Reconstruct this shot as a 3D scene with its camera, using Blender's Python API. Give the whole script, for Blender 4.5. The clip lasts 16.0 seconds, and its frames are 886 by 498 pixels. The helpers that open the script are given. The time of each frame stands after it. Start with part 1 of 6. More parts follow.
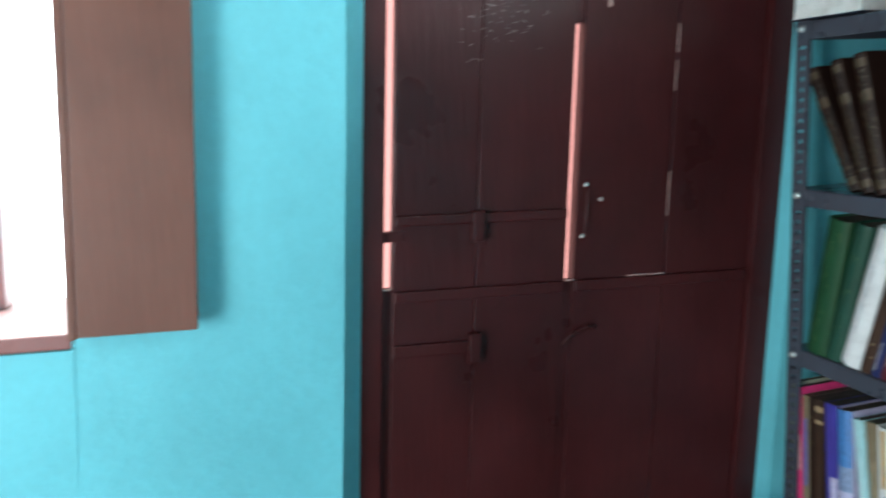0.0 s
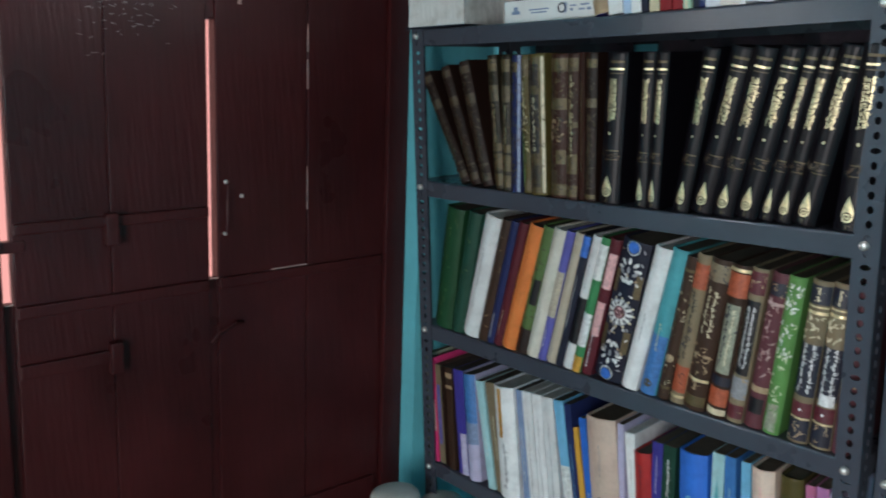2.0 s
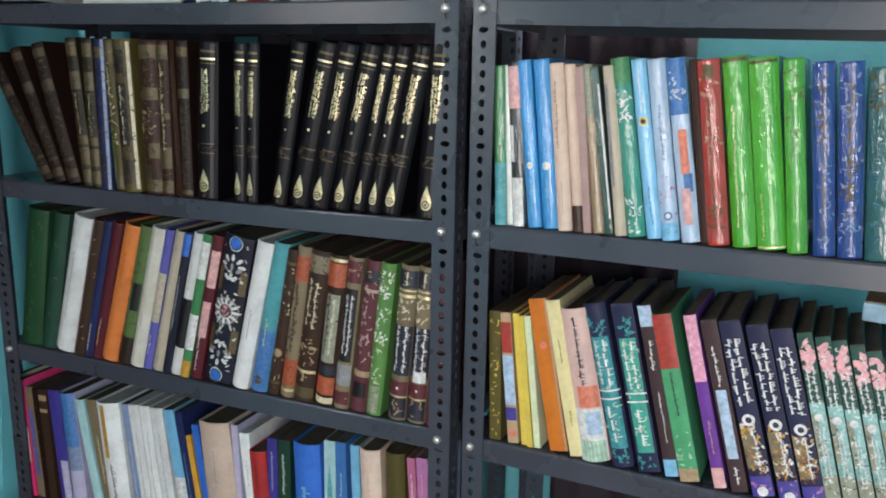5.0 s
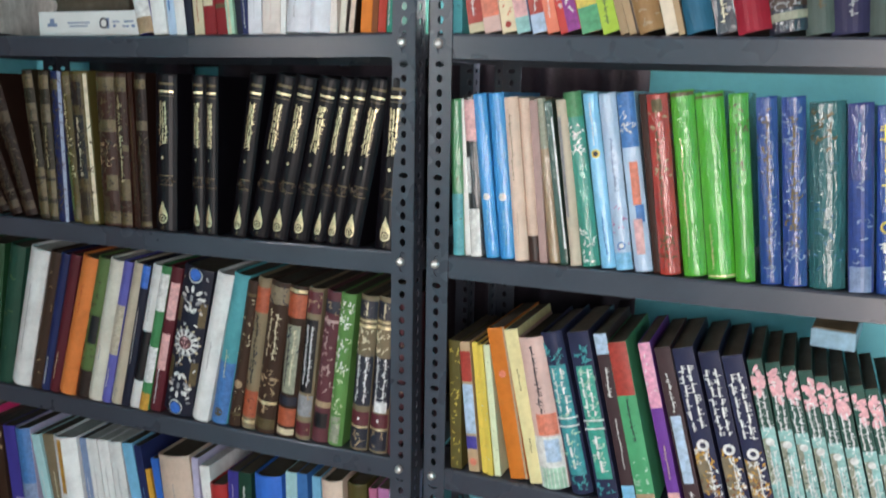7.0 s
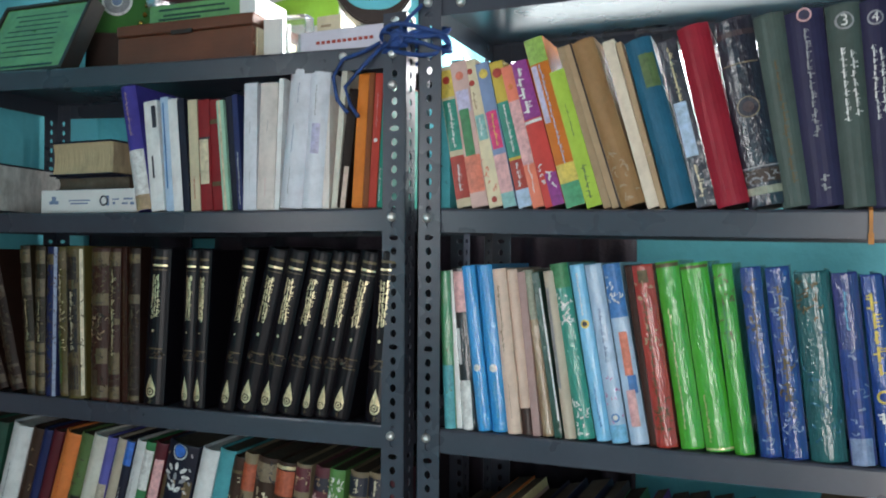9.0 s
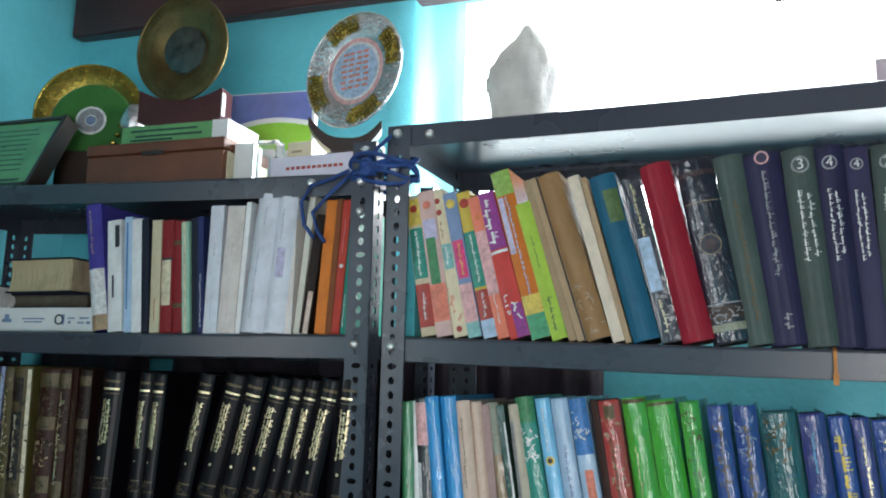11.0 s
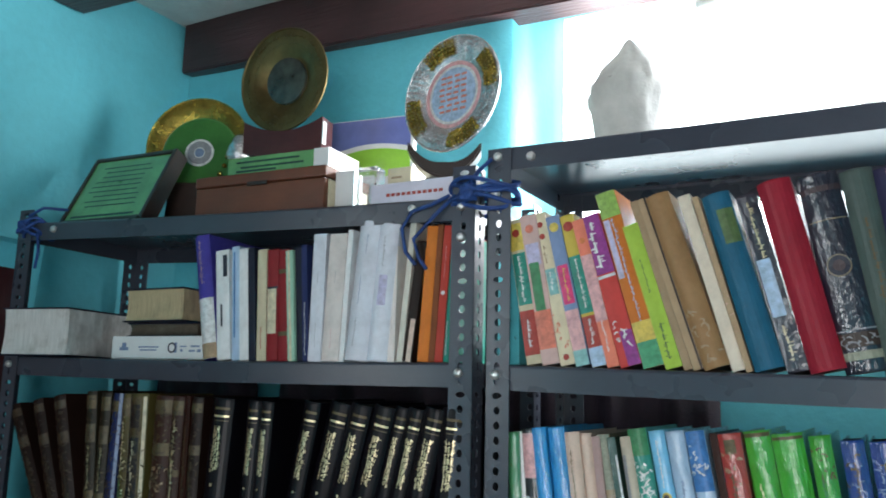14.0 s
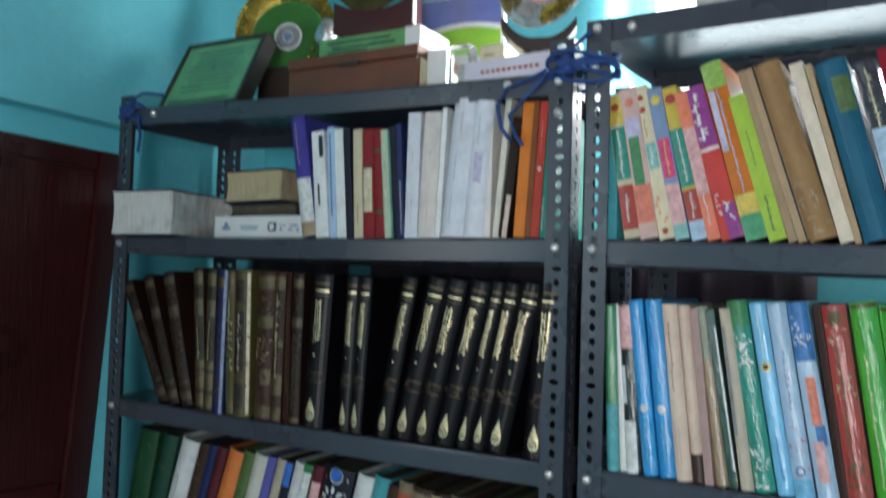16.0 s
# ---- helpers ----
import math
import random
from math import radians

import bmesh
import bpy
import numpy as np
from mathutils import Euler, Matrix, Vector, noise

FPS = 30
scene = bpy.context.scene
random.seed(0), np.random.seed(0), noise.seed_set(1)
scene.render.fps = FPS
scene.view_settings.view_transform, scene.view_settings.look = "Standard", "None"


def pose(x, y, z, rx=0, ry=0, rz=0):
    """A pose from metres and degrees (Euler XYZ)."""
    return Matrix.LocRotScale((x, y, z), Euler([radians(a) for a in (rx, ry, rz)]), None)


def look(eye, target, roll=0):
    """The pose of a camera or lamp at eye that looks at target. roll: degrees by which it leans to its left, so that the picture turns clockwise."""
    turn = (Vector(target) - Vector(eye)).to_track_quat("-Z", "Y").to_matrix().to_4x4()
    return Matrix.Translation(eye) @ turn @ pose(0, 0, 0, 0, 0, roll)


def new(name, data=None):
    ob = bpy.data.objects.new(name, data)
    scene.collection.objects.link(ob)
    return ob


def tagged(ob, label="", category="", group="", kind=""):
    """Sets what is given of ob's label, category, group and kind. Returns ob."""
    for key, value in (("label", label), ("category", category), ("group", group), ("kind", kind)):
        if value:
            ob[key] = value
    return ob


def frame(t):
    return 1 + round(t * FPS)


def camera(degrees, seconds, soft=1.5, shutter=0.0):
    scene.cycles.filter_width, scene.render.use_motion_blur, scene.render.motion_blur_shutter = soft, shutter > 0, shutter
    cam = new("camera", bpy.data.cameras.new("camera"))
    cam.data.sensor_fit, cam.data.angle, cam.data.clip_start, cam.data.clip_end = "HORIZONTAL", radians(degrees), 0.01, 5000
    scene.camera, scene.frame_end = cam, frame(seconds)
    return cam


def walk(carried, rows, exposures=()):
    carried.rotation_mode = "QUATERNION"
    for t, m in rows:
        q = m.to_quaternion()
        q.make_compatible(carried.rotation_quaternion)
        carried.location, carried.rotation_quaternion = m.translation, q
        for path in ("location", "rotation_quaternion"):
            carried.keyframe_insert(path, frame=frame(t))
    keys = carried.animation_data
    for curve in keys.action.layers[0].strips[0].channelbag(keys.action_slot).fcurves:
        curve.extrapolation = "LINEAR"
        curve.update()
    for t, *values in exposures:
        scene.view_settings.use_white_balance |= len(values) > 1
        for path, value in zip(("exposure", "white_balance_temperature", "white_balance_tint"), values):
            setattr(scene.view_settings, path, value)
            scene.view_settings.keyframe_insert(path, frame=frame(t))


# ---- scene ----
# ---------------------------------------------------------------- camera
cam = camera(57.5, 16.0, soft=1.8, shutter=0.5)
PATH = [
    (0, (0.455, -1.104, 1.405), (-1.463, -0.651, 1.068), -2.7),
    (0.5, (0.462, -1.138, 1.461), (-1.342, -0.358, 1.092), -3.6),
    (1, (0.462, -1.112, 1.463), (-1.258, -0.173, 1.063), -3.6),
    (1.5, (0.476, -1.104, 1.457), (-1.169, -0.042, 1.05), -2.2),
    (2, (0.485, -1.103, 1.444), (-1.054, 0.104, 1.024), -1.4),
    (2.5, (0.484, -1.085, 1.439), (-0.964, 0.226, 1.009), -0.5),
    (3, (0.486, -1.08, 1.446), (-0.835, 0.346, 0.975), -0.6),
    (3.5, (0.477, -1.066, 1.463), (-0.77, 0.427, 0.997), -2.5),
    (4, (0.476, -1.072, 1.444), (-0.664, 0.51, 1.002), -1.3),
    (4.5, (0.493, -1.062, 1.435), (-0.454, 0.647, 1.006), 1.0),
    (4.7, (0.505, -1.05, 1.432), (-0.383, 0.689, 0.999), 1.5),
    (6.8, (0.535, -1.028, 1.452), (-0.282, 0.751, 1.04), 0.5),
    (7, (0.532, -1.044, 1.449), (-0.266, 0.751, 1.075), 1.0),
    (7.5, (0.536, -1.045, 1.453), (-0.258, 0.768, 1.168), 0.3),
    (8, (0.539, -1.035, 1.459), (-0.29, 0.777, 1.279), 0.3),
    (8.5, (0.54, -1.035, 1.467), (-0.292, 0.783, 1.401), -0.3),
    (9, (0.542, -1.034, 1.466), (-0.273, 0.792, 1.482), 0.3),
    (9.5, (0.542, -1.028, 1.469), (-0.251, 0.806, 1.57), 0.8),
    (10, (0.546, -1.017, 1.473), (-0.225, 0.818, 1.672), 1.0),
    (10.2, (0.54, -1.023, 1.476), (-0.23, 0.809, 1.695), 1.2),
    (12.3, (0.55, -0.997, 1.485), (-0.14, 0.831, 1.914), 1.2),
    (12.5, (0.543, -0.993, 1.482), (-0.164, 0.827, 1.914), 1.7),
    (13, (0.537, -1.002, 1.5), (-0.266, 0.787, 1.891), 1.1),
    (13.5, (0.531, -1.001, 1.492), (-0.346, 0.751, 1.895), 1.9),
    (14, (0.529, -1.001, 1.5), (-0.432, 0.72, 1.839), 1.4),
    (14.5, (0.525, -1.005, 1.498), (-0.466, 0.699, 1.839), 1.4),
    (15, (0.515, -1.01, 1.501), (-0.51, 0.678, 1.815), 1.2),
    (15.5, (0.499, -1.029, 1.486), (-0.618, 0.607, 1.761), 1.4),
    (16, (0.5, -1.028, 1.466), (-0.613, 0.631, 1.551), 1.8),
]
walk(cam, [(t, look(eye, target, roll)) for t, eye, target, roll in PATH], exposures=((0, 0.95, 6600, 11), (0.7, 0.60, 6600, 11), (1.5, 0.30, 6750, 13), (2, 0.30, 6750, 14), (3, 0.45, 6850, 15), (4.5, 0.50, 7100, 18), (7, 0.54, 7250, 19), (7.6, 0.50, 7200, 19), (8, 0.25, 7150, 18), (8.5, 0.12, 7000, 15), (9, 0.01, 6800, 13), (10, -0.06, 6600, 11), (12.4, -0.09, 6500, 10), (15, -0.06, 6500, 10), (16, -0.01, 6500, 10)))

# ---------------------------------------------------------------- light
world = bpy.data.worlds.new("sky")
world.use_nodes = True
scene.world = world
wn = world.node_tree
sky = wn.nodes.new("ShaderNodeTexSky")
sky.sky_type = "NISHITA"
sky.sun_disc = False
sky.sun_elevation, sky.sun_rotation = radians(50), radians(200)
wn.links.new(sky.outputs[0], wn.nodes["Background"].inputs[0])
wn.nodes["Background"].inputs[1].default_value = 0.12


def window_light(name, m, w, h, watts, colour):
    """Skylight that comes in through an opening of the room."""
    lamp = bpy.data.lights.new(name, "AREA")
    lamp.shape, lamp.size, lamp.size_y = "RECTANGLE", w, h
    lamp.energy, lamp.color = watts, colour
    ob = new(name, lamp)
    ob.matrix_world = m
    return ob


sun = bpy.data.lights.new("sun", "SUN")
sun.energy, sun.angle, sun.color = 2.5, radians(0.6), (1.0, 0.95, 0.88)
new("sun", sun).matrix_world = look((3, 5, 6), (0, 0, 0))
window_light("daylight_back_window", look((0.56, 0.41, 1.97), (0.26, -1.0, 1.75)), 1.1, 0.4, 36, (0.93, 0.97, 1.0))
window_light("daylight_side_window", look((-1.34, -1.97, 1.65), (0.3, -1.45, 1.2)), 0.7, 0.95, 24, (0.97, 0.98, 1.0))
window_light("daylight_rear_door", look((1.3, -3.15, 1.1), (-0.2, 0.0, 1.1)), 1.0, 1.7, 48, (0.98, 0.98, 1.0))

# ---------------------------------------------------------------- materials
COL = dict(
    black=(.005, .0045, .007), ink=(.015, .018, .035), ink2=(.022, .026, .065), ink3=(.03, .028, .075), umber=(.045, .024, .016), umber2=(.06, .035, .04),
    brown=(.02, .0095, .007), rust=(.042, .015, .01), rust2=(.2, .06, .02), darkolive=(.022, .018, .01), olive=(.1, .082, .025), moss=(.1, .17, .06),
    mossgrey=(.3, .32, .24), green=(.012, .06, .025), bottle=(.015, .06, .04), leaf=(.05, .25, .1), leaf2=(.06, .34, .16), leaf3=(.3, .5, .1), vivid=(.05, .36, .03),
    apple=(.11, .28, .08), lime=(.42, .62, .08), viridian=(.02, .27, .2), pine=(.03, .1, .08), mint=(.35, .6, .45), deepteal=(.012, .09, .095), teal=(.08, .4, .45),
    turq=(.02, .3, .33), turq2=(.02, .35, .27), aqua=(.4, .68, .72), aqua2=(.25, .52, .5), petrol=(.02, .13, .22), sky=(.18, .5, .75), powder=(.42, .58, .76), azure=(.03, .3, .66),
    blue=(.05, .2, .5), royal=(.03, .16, .6), royal2=(.012, .05, .25), navy=(.02, .03, .11), navy2=(.03, .04, .22), slateblue=(.2, .28, .45), indigo=(.06, .05, .3),
    violet=(.12, .12, .42), lilac=(.55, .52, .72), purple=(.16, .05, .3), purple2=(.3, .04, .26), orchid=(.5, .2, .42), plum=(.12, .04, .05), plum2=(.09, .03, .06),
    magenta=(.75, .05, .2), magenta2=(.5, .15, .27), pink=(.82, .42, .46), pink2=(.8, .35, .5), rose=(.75, .42, .42), rose2=(.5, .34, .32), rose3=(.75, .52, .47), salmon=(.75, .22, .14),
    peach=(.7, .54, .44), red=(.4, .03, .03), crimson=(.42, .045, .03), crimson2=(.62, .07, .06), crimson3=(.36, .02, .04), crimson4=(.25, .02, .025), maroon=(.12, .02, .03), vermilion=(.45, .1, .045),
    orange=(.75, .22, .06), orange2=(.68, .2, .03), amber=(.62, .33, .05), yellow=(.72, .55, .1), cream=(.72, .64, .44), cream2=(.76, .68, .36), cream3=(.66, .58, .46),
    tan=(.42, .3, .18), tan2=(.45, .32, .19), kraft=(.3, .175, .08), beige=(.52, .46, .36), taupe=(.22, .175, .11), ivory=(.74, .72, .62), ivory2=(.74, .68, .64),
    white=(.78, .8, .8), white2=(.72, .75, .82), pale=(.76, .78, .76), pale2=(.66, .74, .5), grey=(.3, .31, .33), greygreen=(.07, .1, .09),
    fadedgold=(.075, .05, .028), gold=(.9, .76, .46), dullgold=(.115, .085, .036), dimgold=(.1, .078, .042))
MATS = {}


def nodes_of(name):
    m = bpy.data.materials.new(name)
    m.use_nodes = True
    t = m.node_tree
    return m, t, t.nodes["Principled BSDF"]


def add_noise(t, scale, detail=4.0, rough=0.6, stretch=None, coords="Object"):
    tc = t.nodes.new("ShaderNodeTexCoord")
    out = tc.outputs[coords]
    if stretch:
        mp = t.nodes.new("ShaderNodeMapping")
        mp.inputs["Scale"].default_value = stretch
        t.links.new(out, mp.inputs[0])
        out = mp.outputs[0]
    n = t.nodes.new("ShaderNodeTexNoise")
    n.inputs["Scale"].default_value, n.inputs["Detail"].default_value, n.inputs["Roughness"].default_value = scale, detail, rough
    t.links.new(out, n.inputs["Vector"])
    return n.outputs["Fac"]


def ramp(t, fac, stops):
    r = t.nodes.new("ShaderNodeValToRGB")
    e = r.color_ramp.elements
    while len(e) < len(stops):
        e.new(0.5)
    for el, (p, c) in zip(e, stops):
        el.position, el.color = p, (*c, 1)
    t.links.new(fac, r.inputs[0])
    return r.outputs[0]


def mix(t, fac, a, b, mode="MIX"):
    n = t.nodes.new("ShaderNodeMix")
    n.data_type, n.blend_type = "RGBA", mode
    for sock, v in ((n.inputs[0], fac), (n.inputs[6], a), (n.inputs[7], b)):
        if isinstance(v, (int, float)):
            sock.default_value = v
        elif isinstance(v, tuple):
            sock.default_value = (*v, 1)
        else:
            t.links.new(v, sock)
    return n.outputs[2]


def bump(t, p, fac, strength, distance):
    b = t.nodes.new("ShaderNodeBump")
    b.inputs["Strength"].default_value, b.inputs["Distance"].default_value = strength, distance
    t.links.new(fac, b.inputs["Height"])
    t.links.new(b.outputs[0], p.inputs["Normal"])
    t.links.new(b.outputs[0], p.inputs["Coat Normal"])


def scaled(c, k):
    return tuple(min(1.0, v * k) for v in c)


def surface(name, colour, rough, metal=0.0, grain=90.0, big=7.0, vary=0.25, relief=0.3, depth=0.0006, stretch=None, coords="Object", coat=0.0, wear=None):
    """A surface whose colour wanders at two scales, with fine relief."""
    m, t, p = nodes_of(name)
    a = add_noise(t, big, 4, 0.6, None, coords)
    b = add_noise(t, grain, 3, 0.6, stretch, coords)
    c = ramp(t, a, [(0.3, scaled(colour, 1 - vary)), (0.7, scaled(colour, 1 + vary))])
    d = ramp(t, b, [(0.3, scaled((1, 1, 1), 1 - vary * 0.6)), (0.75, (1, 1, 1))])
    col = mix(t, 1.0, c, d, "MULTIPLY")
    if wear:
        w = ramp(t, add_noise(t, big * 4.3, 6, 0.7, None, coords), [(wear[1], (0, 0, 0)), (min(1, wear[1] + 0.05), (1, 1, 1))])
        col = mix(t, w, col, wear[0])
    t.links.new(col, p.inputs["Base Color"])
    rr = t.nodes.new("ShaderNodeMapRange")
    rr.inputs["To Min"].default_value, rr.inputs["To Max"].default_value = max(0.03, rough - 0.1), min(1, rough + 0.12)
    t.links.new(a, rr.inputs[0])
    t.links.new(rr.outputs[0], p.inputs["Roughness"])
    p.inputs["Metallic"].default_value = metal
    p.inputs["Coat Weight"].default_value = coat
    p.inputs["Coat Roughness"].default_value = 0.12
    bump(t, p, b, relief, depth)
    return m


def cover_mat(key):
    """Book covers: plain card or cloth; a star means a creased plastic lamination."""
    if key not in MATS:
        gloss = key.startswith("*")
        c = COL[key.lstrip("*")]
        m, t, p = nodes_of("cover_" + key.lstrip("*") + ("_laminated" if gloss else ""))
        info = t.nodes.new("ShaderNodeObjectInfo")
        a = add_noise(t, 28, 5, 0.65)
        b = add_noise(t, 260, 2, 0.6)
        shade = t.nodes.new("ShaderNodeMapRange")
        shade.inputs["To Min"].default_value, shade.inputs["To Max"].default_value = 0.82, 1.12
        t.links.new(info.outputs["Random"], shade.inputs[0])
        col = ramp(t, a, [(0.3, scaled(c, 0.78)), (0.55, c), (0.8, scaled(c, 1.15))])
        col = mix(t, 1.0, col, shade.outputs[0], "MULTIPLY")
        dust = ramp(t, add_noise(t, 75, 6, 0.75), [(0.66, (0, 0, 0)), (0.74, (0.35, 0.35, 0.35) if max(c) > 0.1 else (0.05, 0.05, 0.05))])
        col = mix(t, dust, col, (0.34, 0.31, 0.27))
        t.links.new(col, p.inputs["Base Color"])
        p.inputs["Roughness"].default_value = 0.3 if gloss else (0.36 if key == "black" else 0.45)
        p.inputs["Specular IOR Level"].default_value = 0.5 if gloss else (0.2)
        if gloss:
            p.inputs["Coat Weight"].default_value = 1.0
            p.inputs["Coat Roughness"].default_value = 0.1
            bump(t, p, add_noise(t, 60, 4, 0.6, (1, 1, 0.5)), 0.7, 0.006)
        else:
            bump(t, p, b, 0.25, 0.0005)
        MATS[key] = m
    return MATS[key]


def print_mat(key):
    """Foil and ink on the spines."""
    name = "print_" + key
    if name not in MATS:
        c = COL[key]
        gold = "gold" in key
        m, t, p = nodes_of(name)
        col = ramp(t, add_noise(t, 120, 4, 0.7), [(0.3, scaled(c, 0.6)), (0.6, c), (0.8, scaled(c, 1.2))])
        t.links.new(col, p.inputs["Base Color"])
        p.inputs["Metallic"].default_value = 0.6 if key == "gold" else (0.2 if gold else 0.0)
        p.inputs["Roughness"].default_value = 0.3 if key == "gold" else 0.45
        bump(t, p, add_noise(t, 300, 2, 0.5), 0.6 if gold else 0.3, 0.0012 if gold else 0.0004)
        MATS[name] = m
    return MATS[name]


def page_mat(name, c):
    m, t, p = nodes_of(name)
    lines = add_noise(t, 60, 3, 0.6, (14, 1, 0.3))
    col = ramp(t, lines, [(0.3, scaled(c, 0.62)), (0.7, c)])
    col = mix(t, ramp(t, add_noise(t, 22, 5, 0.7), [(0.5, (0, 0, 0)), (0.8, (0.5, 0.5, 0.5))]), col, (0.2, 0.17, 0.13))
    t.links.new(col, p.inputs["Base Color"])
    p.inputs["Roughness"].default_value = 0.9
    bump(t, p, lines, 0.5, 0.0008)
    return m


# paper darkened for the dust and the shade over the book tops
PAGES = page_mat("dusty_shaded_paper_block", (.11, .09, .065))
PAGES_WHITE = page_mat("white_paper_block", (.8, .79, .76))
PAGES_TAN = page_mat("yellowed_paper_block", (.62, .5, .3))
CYAN = surface("cyan_wall_paint", (.14, .58, .67), 0.62, grain=55, big=2.2, vary=0.12, relief=0.5, depth=0.003, wear=((.25, .58, .64), .74))
STEEL = surface("grey_blue_rack_paint", (.052, .06, .08), 0.28, grain=140, big=5, vary=0.14, relief=0.12, depth=0.0005)
BOLT = surface("zinc_bolt", (.72, .72, .7), 0.32, metal=0.7, grain=200, big=60, vary=0.15)
DOORWOOD = surface("dark_maroon_door_paint", (.052, .010, .011), 0.3, grain=22, big=3, vary=0.35, relief=0.5, depth=0.003, stretch=(6, 6, 0.5), wear=((.07, .03, .028), .73))
SHUTTERWOOD = surface("brown_shutter_paint", (.18, .072, .05), 0.42, grain=26, big=3, vary=0.2, relief=0.35, depth=0.002, stretch=(6, 6, 0.4), wear=((.3, .22, .18), .76))
DOORWOOD.node_tree.nodes["Principled BSDF"].inputs["Specular IOR Level"].default_value = 0.28
BEAMWOOD = surface("dark_red_beam_paint", (.085, .033, .034), 0.45, grain=24, big=4, vary=0.35, relief=0.6, depth=0.004, stretch=(0.4, 6, 6), wear=((.16, .1, .1), .72))
CEILING = surface("lime_washed_ceiling", (.72, .72, .7), 0.9, grain=40, big=3, vary=0.2, relief=0.8, depth=0.006)
FLOORING = surface("worn_red_oxide_floor", (.16, .07, .05), 0.45, grain=60, big=3, vary=0.25, relief=0.2, depth=0.002)
# plum cloth colour, reused for added sheets that darken the wall behind shelves
PLUM = surface("plum_cloth_and_shade", (.022, .012, .022), 0.75, grain=160, big=14, vary=0.4, relief=0.6, depth=0.002)
ROPE = surface("blue_nylon_rope", (.02, .07, .26), 0.6, grain=500, big=80, vary=0.35, relief=0.8, depth=0.001)
BRASS = surface("antique_brass", (.17, .125, .05), 0.42, metal=0.85, grain=130, big=24, vary=0.3, relief=0.4, depth=0.001)
GILT = surface("bright_gilt_metal", (.36, .27, .05), 0.24, metal=0.8, grain=160, big=40, vary=0.3, relief=0.8, depth=0.002)
SILVER = surface("polished_silver_plate", (.72, .72, .72), 0.2, metal=0.9, grain=120, big=50, vary=0.25, relief=0.9, depth=0.004)
MAHOG = surface("maroon_wood_stand", (.07, .018, .02), 0.35, grain=40, big=12, vary=0.3, stretch=(1, 6, 6))
CHESTWOOD = surface("red_brown_wood", (.15, .048, .022), 0.4, grain=30, big=9, vary=0.25, stretch=(0.5, 7, 7), relief=0.2)
DARKWOOD = surface("black_brown_wood", (.03, .018, .014), 0.4, grain=40, big=12, vary=0.3)
PLASTIC = surface("white_plastic", (.62, .62, .58), 0.4, grain=200, big=12, vary=0.1)
CARD = surface("white_card", (.76, .77, .76), 0.55, grain=200, big=14, vary=0.06, relief=0.1)
CREAMCARD = surface("cream_card", (.74, .66, .46), 0.6, grain=120, big=14, vary=0.12)
GREENFELT = surface("green_enamel", (.035, .15, .03), 0.35, grain=120, big=18, vary=0.2)
GREENCARD = surface("green_printed_card", (.14, .36, .12), 0.3, grain=60, big=16, vary=0.25, coat=0.6)
ORANGETAPE = surface("orange_ribbon", (.55, .22, .05), 0.6, grain=300, big=40)
FABRIC = surface("thin_pale_cloth_wrap", (.4, .4, .39), 0.6, grain=60, big=12, vary=0.3, relief=0.7, depth=0.004)
ft = FABRIC.node_tree
thin = ft.nodes.new("ShaderNodeBsdfTranslucent")
thin.inputs[0].default_value = (.56, .56, .53, 1)
both = ft.nodes.new("ShaderNodeMixShader")
both.inputs[0].default_value = 0.3
ft.links.new(ft.nodes["Principled BSDF"].outputs[0], both.inputs[1])
ft.links.new(thin.outputs[0], both.inputs[2])
ft.links.new(both.outputs[0], ft.nodes["Material Output"].inputs[0])


def glass_mat(name, tint):
    m, t, p = nodes_of(name)
    p.inputs["Base Color"].default_value = (*tint, 1)
    p.inputs["Transmission Weight"].default_value = 0.9
    p.inputs["Roughness"].default_value = 0.06
    p.inputs["IOR"].default_value = 1.47
    return m


CRYSTAL = glass_mat("clear_acrylic", (.93, .97, .98))


def glow(name, colour, strength):
    m, t, p = nodes_of(name)
    p.inputs["Base Color"].default_value = (0, 0, 0, 1)
    p.inputs["Emission Color"].default_value = (*colour, 1)
    p.inputs["Emission Strength"].default_value = strength
    return m


OUTSIDE = glow("bright_overcast_outside", (0.86, 0.96, 1.0), 6.5)
# added glow behind the door, pink for daylight reflected off the plank edges
OUTSIDE_WARM = glow("pink_crack_glow", (1.0, 0.46, 0.43), 0.8)


# ---------------------------------------------------------------- mesh helpers
def link(name, bm, mat, parent=None, label="", smooth=False):
    me = bpy.data.meshes.new(name)
    bm.to_mesh(me)
    bm.free()
    if mat:
        me.materials.append(mat)
    if smooth:
        me.polygons.foreach_set("use_smooth", [True] * len(me.polygons))
    ob = new(name, me)
    if parent:
        ob.parent = parent
    if label:
        ob["label"] = label
    return ob


part = link


def thing(name, m, label, category, group=""):
    ob = new(name)
    ob.empty_display_size = 0.05
    ob.matrix_world = m
    return tagged(ob, label, category, group)


def quads(bm, vs, faces):
    made = [bm.verts.new(v) for v in vs]
    for f in faces:
        bm.faces.new([made[i] for i in f])
    return made


def box(bm, x0, x1, y0, y1, z0, z1, bevel=0.0):
    """A box, its edges bevelled."""
    vs = [bm.verts.new((x, y, z)) for x in (x0, x1) for y in (y0, y1) for z in (z0, z1)]
    fs = [bm.faces.new([vs[i] for i in f]) for f in ((0, 1, 3, 2), (4, 6, 7, 5), (0, 4, 5, 1), (2, 3, 7, 6), (0, 2, 6, 4), (1, 5, 7, 3))]
    if bevel:
        es = list({e for f in fs for e in f.edges})
        bmesh.ops.bevel(bm, geom=es, offset=bevel, segments=2, affect="EDGES", profile=0.6)
    return bm


